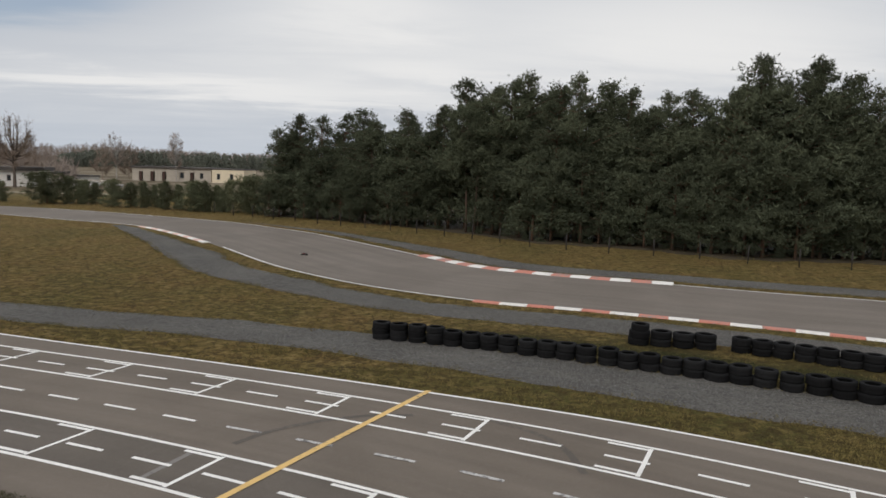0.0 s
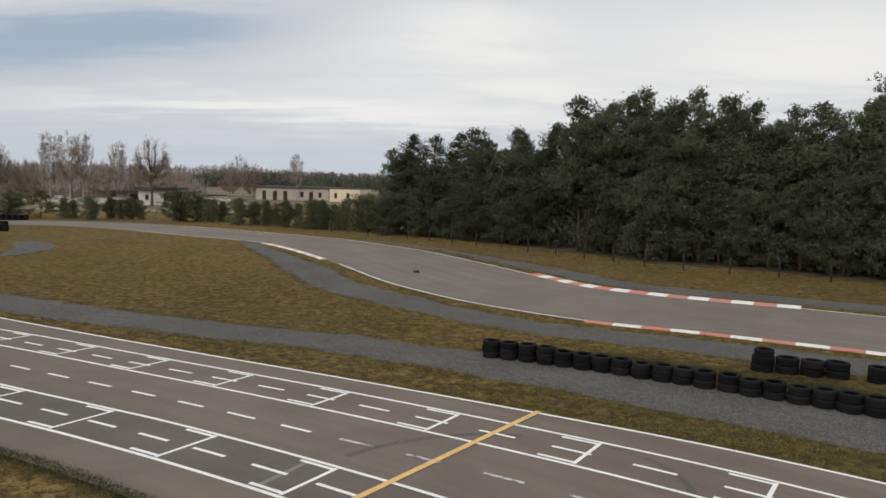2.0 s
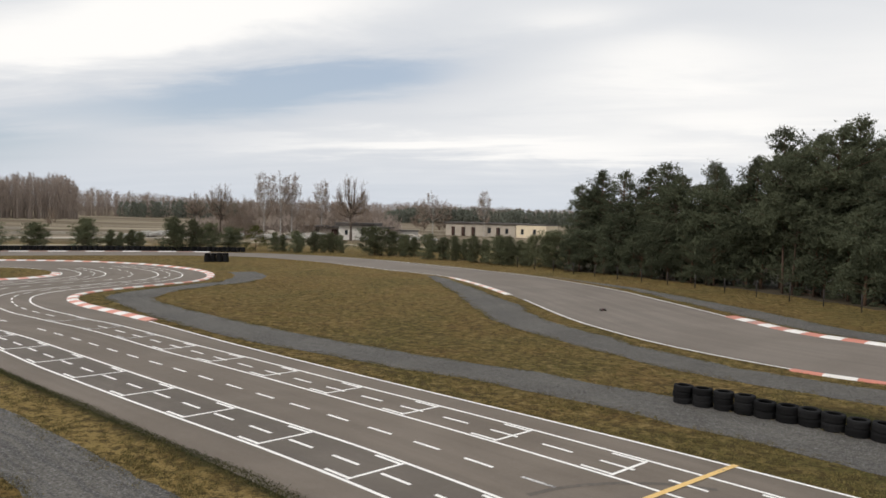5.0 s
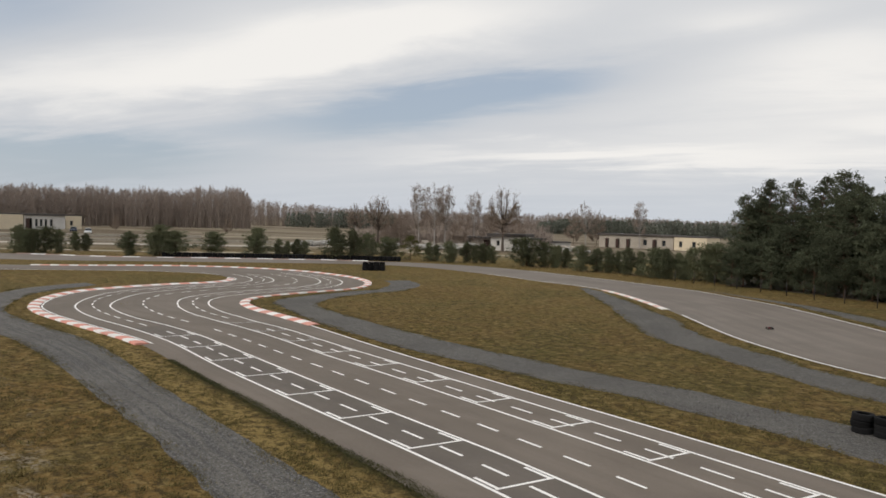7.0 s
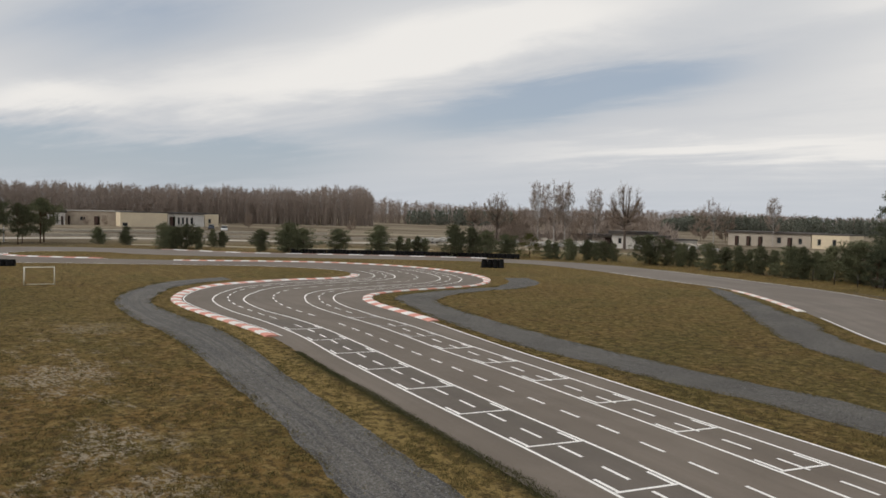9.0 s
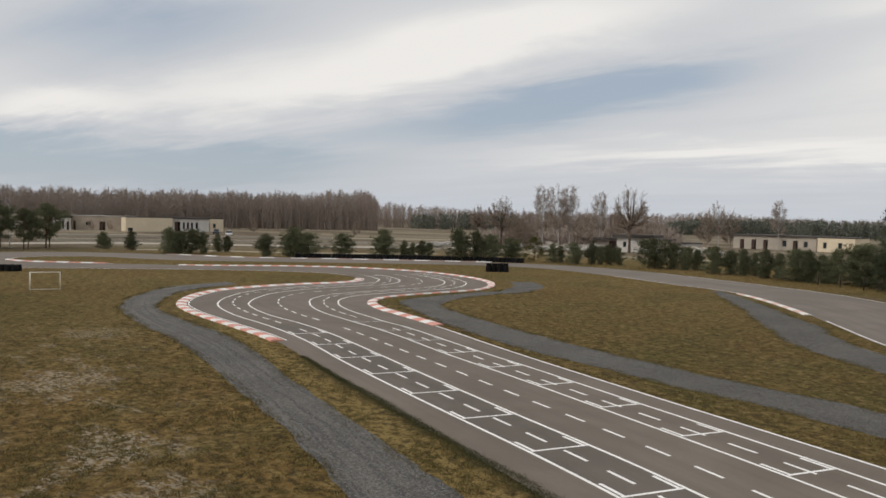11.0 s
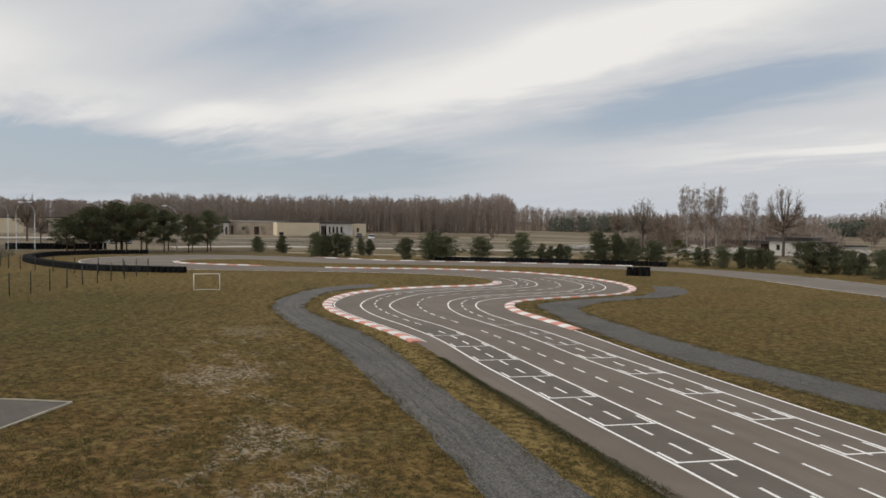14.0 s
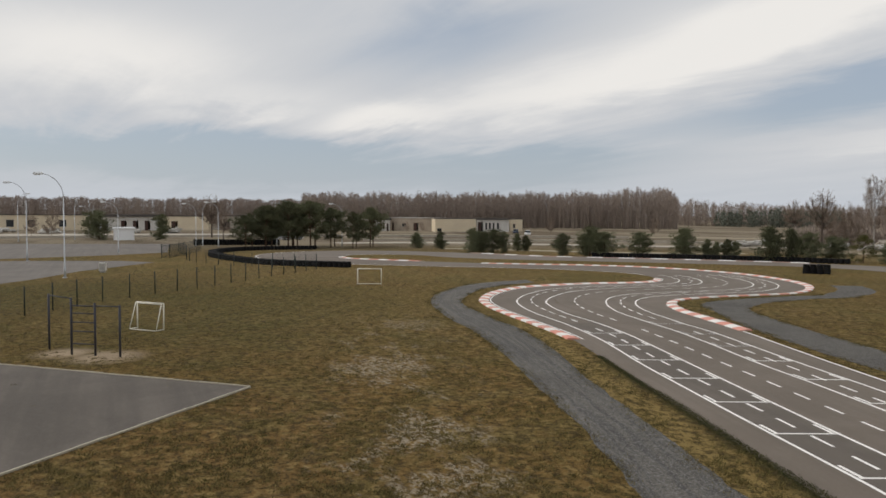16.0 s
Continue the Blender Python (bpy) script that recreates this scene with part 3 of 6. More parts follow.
back_track = tagged(new("back_track", ribbon("back_track", near_edge[split:], far_edge[split:], 0.012, M_BACK, 4)), "pale grey asphalt stretch of the kart track behind the infield", "race track", kind="structure")

Z_PAINT = 0.017
# long lines and dashes over the straight and through the bends: stations, and fractions across the track
LINE_A = ((4.4, 5.4, 6.2, 7.2, 8.2, 9.0, 10, 11.6, 13, 15, 18.8), (0.174, 0.164, 0.146, 0.135, 0.141, 0.157, 0.157, 0.182, 0.200, 0.180, 0.158))
LINE_B = ((4.4, 5.2, 5.9, 7.1, 7.7, 8.1, 9.0, 9.8, 11.6, 13, 15, 18.9), (0.366, 0.370, 0.359, 0.352, 0.336, 0.333, 0.336, 0.322, 0.338, 0.366, 0.340, 0.311))
LINE_C = ((3.0, 5.0, 6.2, 6.6, 7.1, 7.6, 8.0, 8.7, 9.6, 11.5, 15, 18.4), (0.683, 0.686, 0.687, 0.680, 0.657, 0.648, 0.633, 0.619, 0.624, 0.661, 0.66, 0.643))
LINE_D = ((3.0, 5.0, 6.2, 6.6, 7.1, 7.6, 8.0, 8.5, 9.6, 11.4, 15, 18.3), (0.860, 0.870, 0.867, 0.864, 0.843, 0.824, 0.812, 0.787, 0.799, 0.816, 0.82, 0.797))
DASH_A = ((4.4, 5.5, 6.2, 7.5, 11.5, 18.8), (0.268, 0.265, 0.260, 0.240, 0.262, 0.243))
DASH_B = ((3.5, 4.6, 5.6, 6.8, 8.0, 9.7, 11.4, 19), (0.532, 0.512, 0.518, 0.512, 0.471, 0.478, 0.496, 0.477))
DASH_C = ((3.0, 5.0, 5.9, 7.0, 8.5, 11.4, 18.4), (0.766, 0.774, 0.765, 0.756, 0.705, 0.739, 0.716))
for f in (LINE_A, LINE_B, LINE_C, LINE_D):
    part("lane_line", stripe("lane_line", resample(lane((f, 0.0), 0, N_S + 9), 0.5), 0.10, Z_PAINT, M_WHITE), track)
part("edge_line", stripe("edge_line", resample(lane(0.993, 0, 8), 0.5), 0.105, Z_PAINT, M_WHITE), track)

track_patch = ribbon("asphalt_patch", lane((LINE_A, -0.004), 0, 9), lane((LINE_B, 0.004), 0, 9), 0.0145, M_TRACKD, 2)
part("asphalt_patch", track_patch, track, "darker resurfaced band under the grid boxes")
U = np.array((0.946, -0.324))


def at(f, s):
    """Point and heading on lane f where it passes the mark s along the straight."""
    c = lane(f, 0, N_S)
    k = c @ U
    order = np.argsort(k)
    i = np.interp(s, k[order], np.arange(len(k))[order])
    a = np.array([np.interp(i, np.arange(len(c)), c[:, j]) for j in (0, 1)])
    d = np.array([np.interp(i + 0.5, np.arange(len(c)), c[:, j]) - np.interp(i - 0.5, np.arange(len(c)), c[:, j]) for j in (0, 1)])
    return a, -d / (np.hypot(*d) + 1e-9)


def warp(s):
    """Spacing opens a little where the straight starts to bend."""
    return s + 0.072 * max(s + 8.0, 0.0)


def bar(name, p, q, width, material, z=Z_PAINT):
    p, q = np.asarray(p), np.asarray(q)
    part(name, stripe(name, np.array([p, (p + q) / 2, q]), width, z, material), track)


for row, (f_hi, f_lo, s0, ks) in enumerate(((LINE_D, LINE_C, -7.86, range(-9, 5)), (LINE_B, LINE_A, -8.38, range(-8, 6)))):
    for k in ks:
        s = warp(s0 + 3.345 * k) if row == 0 else s0 + 3.345 * k
        paint_now = M_FADED if (row == 0 and k < -6) else M_WHITE
        hi, lo = at((f_hi, -0.008), s)[0], at((f_lo, 0.008), s - 0.15)[0]
        bar("grid_bar", lo, hi, 0.09, paint_now, Z_PAINT + 0.002)
        bar("grid_leg", at((f_hi, -0.017), s - 0.88)[0], at((f_hi, -0.017), s + 0.04)[0], 0.10, paint_now, Z_PAINT + 0.004)
        bar("grid_leg", at((f_lo, 0.017), s - 0.98)[0], at((f_lo, 0.017), s - 0.12)[0], 0.10, paint_now, Z_PAINT + 0.004)
for f, s0, step, length in ((DASH_C, -8.67, 1.6725, 0.90), (DASH_B, -9.32, 1.690, 0.88), (DASH_A, -8.27, 1.6725, 0.93)):
    for k in range(-17, 12):
        s = s0 + step * k
        if f is not DASH_A:
            s = warp(s)
        if s < -37.0:
            continue
        bar("lane_dash", at((f, 0.0), s)[0], at((f, 0.0), s + length)[0], 0.10, M_FADED if -9.5 < s < -2 and f is DASH_B else M_WHITE, Z_PAINT + 0.006)
# dashes through the bends
for f in (DASH_A, DASH_B, DASH_C):
    c = lane((f, 0.0), 9, N_S + 9)
    c = c[(c @ U) < -37.2]
    s = lengths(c)
    for q in np.arange(0.4, s[-1] - 1, 1.68):
        pts = np.array([[np.interp(w, s, c[:, j]) for j in (0, 1)] for w in (q, q + 0.45, q + 0.9)])
        part("lane_dash", stripe("lane_dash", pts, 0.10, Z_PAINT + 0.006, M_WHITE), track)
# white line hugging the kerb of the first bend
hug = lane(0.0, 8, N_S + 8)
part("edge_line", stripe("edge_line", resample(hug - normals(hug) * 0.50, 0.4), 0.085, Z_PAINT, M_WHITE), track)
# start line
bar("start_line", (-0.25, 18.55), (-4.35, 10.75), 0.15, M_YELLOW, Z_PAINT + 0.009)
# a painted-out grid bar and curved tyre marks
bar("old_bar", (-4.77, 14.11), (-5.28, 12.82), 0.12, M_GHOST, Z_PAINT + 0.001)
for marks in ([(-4.10, 14.60), (-3.53, 15.38), (-2.67, 16.05), (-1.60, 16.54), (-0.57, 16.66)], [(1.15, 16.47), (2.08, 15.74), (2.60, 14.83), (2.78, 13.59)]):
    part("tyre_mark", stripe("tyre_mark", resample(glide(marks, 8), 0.3), 0.16, Z_PAINT - 0.001, M_SCUFF), track, "faint curved black tyre mark")
# white edge lines on the back stretch
B0 = N_S + N_B
for f, a, b in ((0.985, B0 + 8, B0 + 11), (0.985, B0 + 14, B0 + N_K), (0.985, B0 + N_K, B0 + N_K + 2), (0.015, B0 + 8, B0 + N_K - 1), (0.015, B0 + N_K + 3, B0 + N_K + 9), (0.02, N_S + 9, N_S + 19), (0.985, N_S + 14, N_S + 20)):
    part("edge_line", stripe("edge_line", resample(lane(f, a, b), 0.8), 0.11, Z_PAINT, M_WHITE), back_track)


# ------------------------------------------------------------------ kerbs of red and white blocks
def kerb(f, i0, i1, width, label, step=1.0, trim=(0.0, 0.0), high=0.085, inset=0.0, red=None):
    c = lane(f, 0, None)[int(i0 * SUB):int(i1 * SUB) + 1]
    out = normals(c) * (1 if f < 0.5 else -1)
    if isinstance(inset, tuple):
        inset = np.interp(np.arange(len(c)) / SUB + i0, *inset)[:, None]
    c = c - out * inset
    s = lengths(c)
    n = max(int((s[-1] - trim[0] - trim[1]) / step), 1)
    q = np.linspace(trim[0], s[-1] - trim[1], n + 1)
    owner = thing("kerb", label, "kerb", "track kerbs", kind="structure")

    def pt(w, off):
        x = [np.interp(w, s, c[:, j]) for j in (0, 1)]
        o = [np.interp(w, s, out[:, j]) for j in (0, 1)]
        return x[0] + o[0] * off, x[1] + o[1] * off

    for k in range(n):
        a, b, v, fc = q[k] + 0.006, q[k + 1] - 0.006, [], []
        for j, w in enumerate((a, (a + b) / 2, b)):
            for off, z in ((-0.04, 0.0), (0.02, 0.035), (width * 0.55, high), (width * 0.95, high - 0.01), (width, 0.0)):
                v.append((*pt(w, off), z + 0.004))
        for j in range(2):
            for i in range(4):
                fc.append((j * 5 + i, j * 5 + i + 1, j * 5 + i + 6, j * 5 + i + 5))
        fc += [(4, 3, 2, 1, 0), (10, 11, 12, 13, 14)]
        if f < 0.5:
            fc = [t[::-1] for t in fc]
        part("kerb_block", mesh_of("kerb_block", v, fc, M_KWHITE if k % 2 else red or M_KRED), owner)
    return owner


# ------------------------------------------------------------------ gravel strips: inner edge, outer edge
INFIELD = [
    (16.0, 13.2, 18.0, 15.8), (9.9, 16.1, 11.6, 18.7), (5.8, 17.9, 7.3, 20.6), (0.1, 20.7, 1.0, 23.5), (-6.8, 23.4, -5.5, 25.8),
    (-11.2, 24.5, -10.4, 26.9), (-16.9, 25.7, -16.0, 28.3), (-23.3, 27.6, -22.0, 30.2), (-29.3, 30.3, -28.0, 32.6), (-34.4, 33.0, -32.9, 34.9),
    (-37.4, 35.2, -34.9, 36.9), (-38.5, 37.8, -36.2, 40.0), (-38.7, 42.5, -36.6, 44.0), (-38.4, 47.3, -36.4, 48.2), (-40.4, 51.4, -38.4, 53.2), (-43.4, 54.4, -42.0, 56.4),
]
BESIDE_BACK = [
    (-27.6, 62.2, -26.8, 62.8), (-24.0, 56.6, -22.4, 57.4), (-20.1, 50.2, -18.0, 51.4), (-16.2, 43.6, -13.7, 45.4), (-12.7, 38.0, -10.3, 39.8),
    (-9.6, 34.8, -6.6, 36.0), (-6.2, 32.0, -3.9, 33.4), (-1.8, 28.9, -0.2, 31.0), (1.3, 27.7, 2.6, 29.9), (4.6, 26.5, 5.6, 28.9), (9.0, 24.8, 10.2, 27.2), (14.0, 22.5, 15.2, 24.9), (22.0, 18.9, 23.4, 21.4),
]
NEAR_STRIP = [
    (-57.2, 33.5, -54.8, 33.0), (-55.4, 27.6, -52.2, 27.4), (-50.6, 22.6, -47.6, 23.2), (-45.3, 19.4, -43.0, 20.7), (-38.8, 17.4, -36.8, 19.4), (-32.4, 16.2, -31.2, 18.5),
    (-22.6, 13.4, -21.6, 15.3), (-17.4, 11.8, -16.5, 13.5), (-13.6, 10.4, -12.5, 12.2), (-11.0, 9.4, -9.9, 11.3), (-5.0, 7.0, -3.8, 8.8), (4.0, 2.6, 5.0, 4.4),
]
strips = []
for name, rows, label in (("gravel_strip", INFIELD, "grey raked gravel run-off strip between the straight and the infield"), ("gravel_strip", BESIDE_BACK, "grey gravel run-off strip beside the back stretch"), ("gravel_strip", NEAR_STRIP, "grey raked gravel strip between turf and the straight")):
    raked = rows is NEAR_STRIP
    rows = np.array(rows)
    a, b = glide(rows[:, :2], 10), glide(rows[:, 2:], 10)
    rng = np.random.default_rng(len(rows))
    wob = np.convolve(rng.normal(0, 0.07 if rows[0][0] < -50 else 0.13, len(a) + 4), np.ones(3) / 3, "same")[2:-2]
    wob2 = np.convolve(rng.normal(0, 0.07 if rows[0][0] < -50 else 0.13, len(a) + 4), np.ones(3) / 3, "same")[2:-2]
    na = (b - a) / np.hypot(*(b - a).T)[:, None]
    a, b = a + na * wob[:, None], b + na * wob2[:, None]
    tagged(new(name, ribbon(name, a, b, 0.006, M_RAKED if raked else M_GRAVEL, 6)), label, "gravel", kind="structure")
    strips.append((a, b))
c = lane(0.0, B0 + 11, None)
n_out = normals(c)
fade = np.clip(np.arange(len(c)) / 30, 0, 1)[:, None]
a, b = c + n_out * 1.0, c + n_out * (1.1 + 2.6 * fade)
tagged(new("gravel_strip", ribbon("gravel_strip", a, b, 0.006, M_GRAVEL, 4)), "grey gravel run-off strip below the pine wood", "gravel", kind="structure")
strips.append((a, b))


def sheet(name, outline, z, material, label, category):
    """A flat paved area from its outline."""
    v = [(x, y, z) for x, y in outline]
    f = [tuple(range(len(v)))]
    area = sum(v[i - 1][0] * v[i][1] - v[i][0] * v[i - 1][1] for i in range(len(v)))
    if area < 0:
        f = [f[0][::-1]]
    return tagged(new(name, mesh_of(name, v, f, material, uvs=[(p[0], p[1]) for p in v])), label, category, kind="structure")


# court with a raised pale kerb
COURT = np.array((-24.9, 4.2))
C1, C2 = np.array((-0.679, -0.734)), np.array((0.702, -0.712))
sheet("court", [COURT, COURT + C1 * 30, COURT + C1 * 30 + C2 * 24, COURT + C2 * 24], 0.02, M_COURT, "grey asphalt sports court beside the turf", "court")
court_kerb = thing("court_kerb", "narrow pale concrete edging round the asphalt court", "kerb", kind="structure")
for d, o, n in ((C1, -C2, 30), (C2, -C1, 24)):
    for k in range(n):
        p, q = COURT + d * (k + 0.005), COURT + d * (k + 0.995)
        s = [p, q, q + o * 0.06, p + o * 0.06]
        if np.cross(np.append(s[1] - s[0], 0), np.append(s[2] - s[0], 0))[2] < 0:
            s = s[::-1]
        dz = 0.006 * math.sin(k * 2.3)
        v = [(*x, 0.0) for x in s] + [(*x, 0.05 + dz) for x in s]
        part("kerb_stone", mesh_of("kerb_stone", v, [(4, 5, 6, 7), (0, 1, 5, 4), (1, 2, 6, 5), (2, 3, 7, 6), (3, 0, 4, 7)], M_EDGING), court_kerb)
sheet("car_park", [(-58, -34), (-65.5, -10), (-72, -6), (-81, -2.5), (-93, 5.0), (-97, 1.5), (-100.6, -8), (-106, -40)], 0.006, M_PARK, "pale grey empty asphalt car park", "car park")
sheet("car_park", [(-112, -40), (-105.5, -12), (-110.6, 0.5), (-115.9, 8.0), (-148, 10.6), (-157, -18), (-166, -48)], 0.006, M_PARK, "pale grey empty asphalt car park beyond the verge", "car park")

# ------------------------------------------------------------------ kerbs
kerb(0.0, 8, N_S + 7.8, 0.62, "faded red and white painted kerb round the first bend", 0.8, inset=0.36, red=M_KPINK)
kerb(1.0, 8, N_S + 13.3, 0.62, "faded red and white painted kerb round the infield hairpin", 0.9, inset=((8, 13, 15.5), (0.18, 0.25, 0.55)), red=M_KPINK)
kerb(1.0, N_S + 14.2, N_S + 17, 0.7, "weathered red and white kerb on the narrow island", 1.4)
kerb(0.0, B0 + 0.6, B0 + 5.1, 0.6, "white and dull red kerb below the far tyre wall", 2.0, red=M_KDULL)
kerb(1.0, B0 + 11, B0 + 13.6, 0.55, "faded white and red kerb on the infield corner", 1.1, red=M_KFAINT, inset=0.15)
kerb(0.0, B0 + 15, B0 + N_K + 3, 0.8, "red and white kerb on the outside of the back stretch", 1.02, high=0.07, inset=0.35)
kerb(1.0, B0 + N_K + 2, B0 + N_K + 8, 0.5, "red and white kerb beside the gravel and tyres", 1.12, inset=0.25, high=0.06)

# ------------------------------------------------------------------ tyres
def tyre_mesh(name="tyre", r=0.310, w=0.235, segs=20):
    prof = [(0.60, 0.10), (0.66, 0.0), (0.93, 0.0), (0.992, 0.05), (1.0, 0.25), (0.988, 0.49), (1.0, 0.52), (1.0, 0.75), (0.992, 0.95), (0.93, 1.0), (0.66, 1.0), (0.60, 0.90), (0.80, 0.75), (0.82, 0.25)]
    v, f, k = [], [], len(prof)
    for s in range(segs):
        a = 2 * math.pi * s / segs
        v += [(math.cos(a) * p * r, math.sin(a) * p * r, q * w) for p, q in prof]
    for s in range(segs):
        t = (s + 1) % segs
        for i in range(k):
            j = (i + 1) % k
            f.append((s * k + i, t * k + i, t * k + j, s * k + j))
    return mesh_of(name, v, f, M_RUBBER, True)


TYRE = tyre_mesh()
TYRE_WIDE = tyre_mesh("tyre", 0.345, 0.24)
TYRE_SLIM = tyre_mesh("tyre", 0.295, 0.21)
TYRE_LOW = tyre_mesh("tyre", 0.30, 0.185)
trng = random.Random(4)


def tyre_stack(x, y, count, label, group, big=False):
    t = thing("tyre_stack", label, "tyre stack", group, pose(x, y, 0, 0, 0, trng.uniform(0, 360)))
    z = 0.002
    for k in range(count):
        me = TYRE_LOW if count == 3 and not big else TYRE_WIDE if big and k < 2 else trng.choice((TYRE, TYRE, TYRE_WIDE if k == 0 else TYRE, TYRE_SLIM if k == count - 1 else TYRE))
        w = {TYRE: 0.235, TYRE_WIDE: 0.24, TYRE_SLIM: 0.21, TYRE_LOW: 0.185}[me]
        lean = 2.0 if k == count - 1 else 0.0
        part("tyre", me, t, m=pose(trng.uniform(-0.022, 0.022), trng.uniform(-0.022, 0.022), z + (0.01 if lean else 0), trng.uniform(-lean, lean), trng.uniform(-lean, lean), trng.uniform(0, 360)))
        z += w - 0.004


def tyre_row(points, step, counts, n, label, group, big=False):
    c = glide(points, 10)
    s = lengths(c)
    for k in range(n):
        w = k * step + (0.05 if k > 19 else 0.0)
        x, y = (np.interp(w, s, c[:, j]) for j in (0, 1))
        tyre_stack(x + trng.uniform(-0.02, 0.02), y + trng.uniform(-0.04, 0.04), counts[k] if k < len(counts) else 2, label, group, big)


tyre_row([(-1.95, 24.30), (0.30, 23.62), (3.75, 22.28), (8.9, 19.88), (11.2, 18.72), (17, 15.5)], 0.614, [3, 3, 3, 3], 31, "stack of worn black tyres in a barrier on gravel", "front tyre barrier")
tyre_row([(6.6, 24.5), (9.2, 24.0)], 0.70, [3, 2, 2, 2], 4, "short stack of worn black tyres on the grass", "rear tyre barrier", True)
tyre_row([(9.7, 23.75), (13.2, 21.8), (19, 18.6)], 0.62, [2], 14, "stack of two worn black tyres behind the barrier", "rear tyre barrier")
for k in range(4):
    tyre_stack(-53.35 + 0.455 * k, 63.4 + 0.41 * k, 4, "tall stack of black tyres marking the hairpin exit", "hairpin tyre block", True)


def tyre_wall(points, high, label, rows=1):
    """A long far-off wall of stacked tyres, each a low ring."""
    c = resample(glide(points, 12), 0.61)
    nrm = normals(c)
    v, f = [], []
    prof = [(0.62, 0.0), (0.95, 0.0), (1.0, 0.5), (0.95, 1.0), (0.62, 1.0)]
    for i, (x, y) in enumerate(c):
        for row in range(rows):
            for k in range(high):
                b, ox, oy = len(v), x + nrm[i][0] * 0.6 * row + trng.uniform(-0.04, 0.04), y + nrm[i][1] * 0.6 * row + trng.uniform(-0.04, 0.04)
                for s in range(8):
                    a = 2 * math.pi * s / 8
                    v += [(ox + math.cos(a) * 0.3 * p, oy + math.sin(a) * 0.3 * p, 0.2 * (k + q)) for p, q in prof]
                for s in range(8):
                    t = (s + 1) % 8
                    f += [(b + s * 5 + j, b + t * 5 + j, b + t * 5 + (j + 1) % 5, b + s * 5 + (j + 1) % 5) for j in range(5)]
    tagged(new("tyre_wall", mesh_of("tyre_wall", v, f, M_RUBBER, True)), label, "tyre wall", kind="stuff")


outer = lane(0.0)[int((B0 + 2.5) * SUB):int((B0 + 5.9) * SUB)]
outer = outer + normals(outer) * 1.6
tyre_wall(outer[::6], 3, "low black wall of tyres behind the far kerb", 2)
tyre_wall([(-119.0, 30.5), (-119.5, 24), (-117.0, 17.5), (-110, 13.6), (-102, 12.6), (-92.5, 13.8), (-84, 16.6), (-77.2, 23.2)], 3, "curved black wall of tyres round the far loop", 2)
tyre_wall([(-141.5, 14.5), (-139.5, 21.0), (-136.5, 28.2)], 5, "high black wall of stacked tyres", 2)


# ------------------------------------------------------------------ trees
def blades(centres, dirs, lens, widths, rng):
    """Thin pointed leaves: one triangle each, from a base to a tip."""
    n = len(centres)
    side = np.cross(dirs, rng.normal(size=(n, 3)))
    side /= np.linalg.norm(side, axis=1)[:, None] + 1e-9
    v = np.empty((n, 3, 3))
    v[:, 0] = centres - side * widths[:, None] / 2
    v[:, 1] = centres + side * widths[:, None] / 2
    v[:, 2] = centres + dirs * lens[:, None]
    return v.reshape(-1, 3)


def fast_mesh(name, tri, material):
    """A mesh of separate triangles."""
    n = len(tri) // 3
    me = bpy.data.meshes.new(name)
    me.vertices.add(len(tri))
    me.vertices.foreach_set("co", np.asarray(tri, dtype=np.float32).ravel())
    me.loops.add(len(tri))
    me.loops.foreach_set("vertex_index", np.arange(len(tri), dtype=np.int32))
    me.polygons.add(n)
    me.polygons.foreach_set("loop_start", np.arange(0, 3 * n, 3, dtype=np.int32))
    me.materials.append(material)
    me.update(calc_edges=True)
    return me


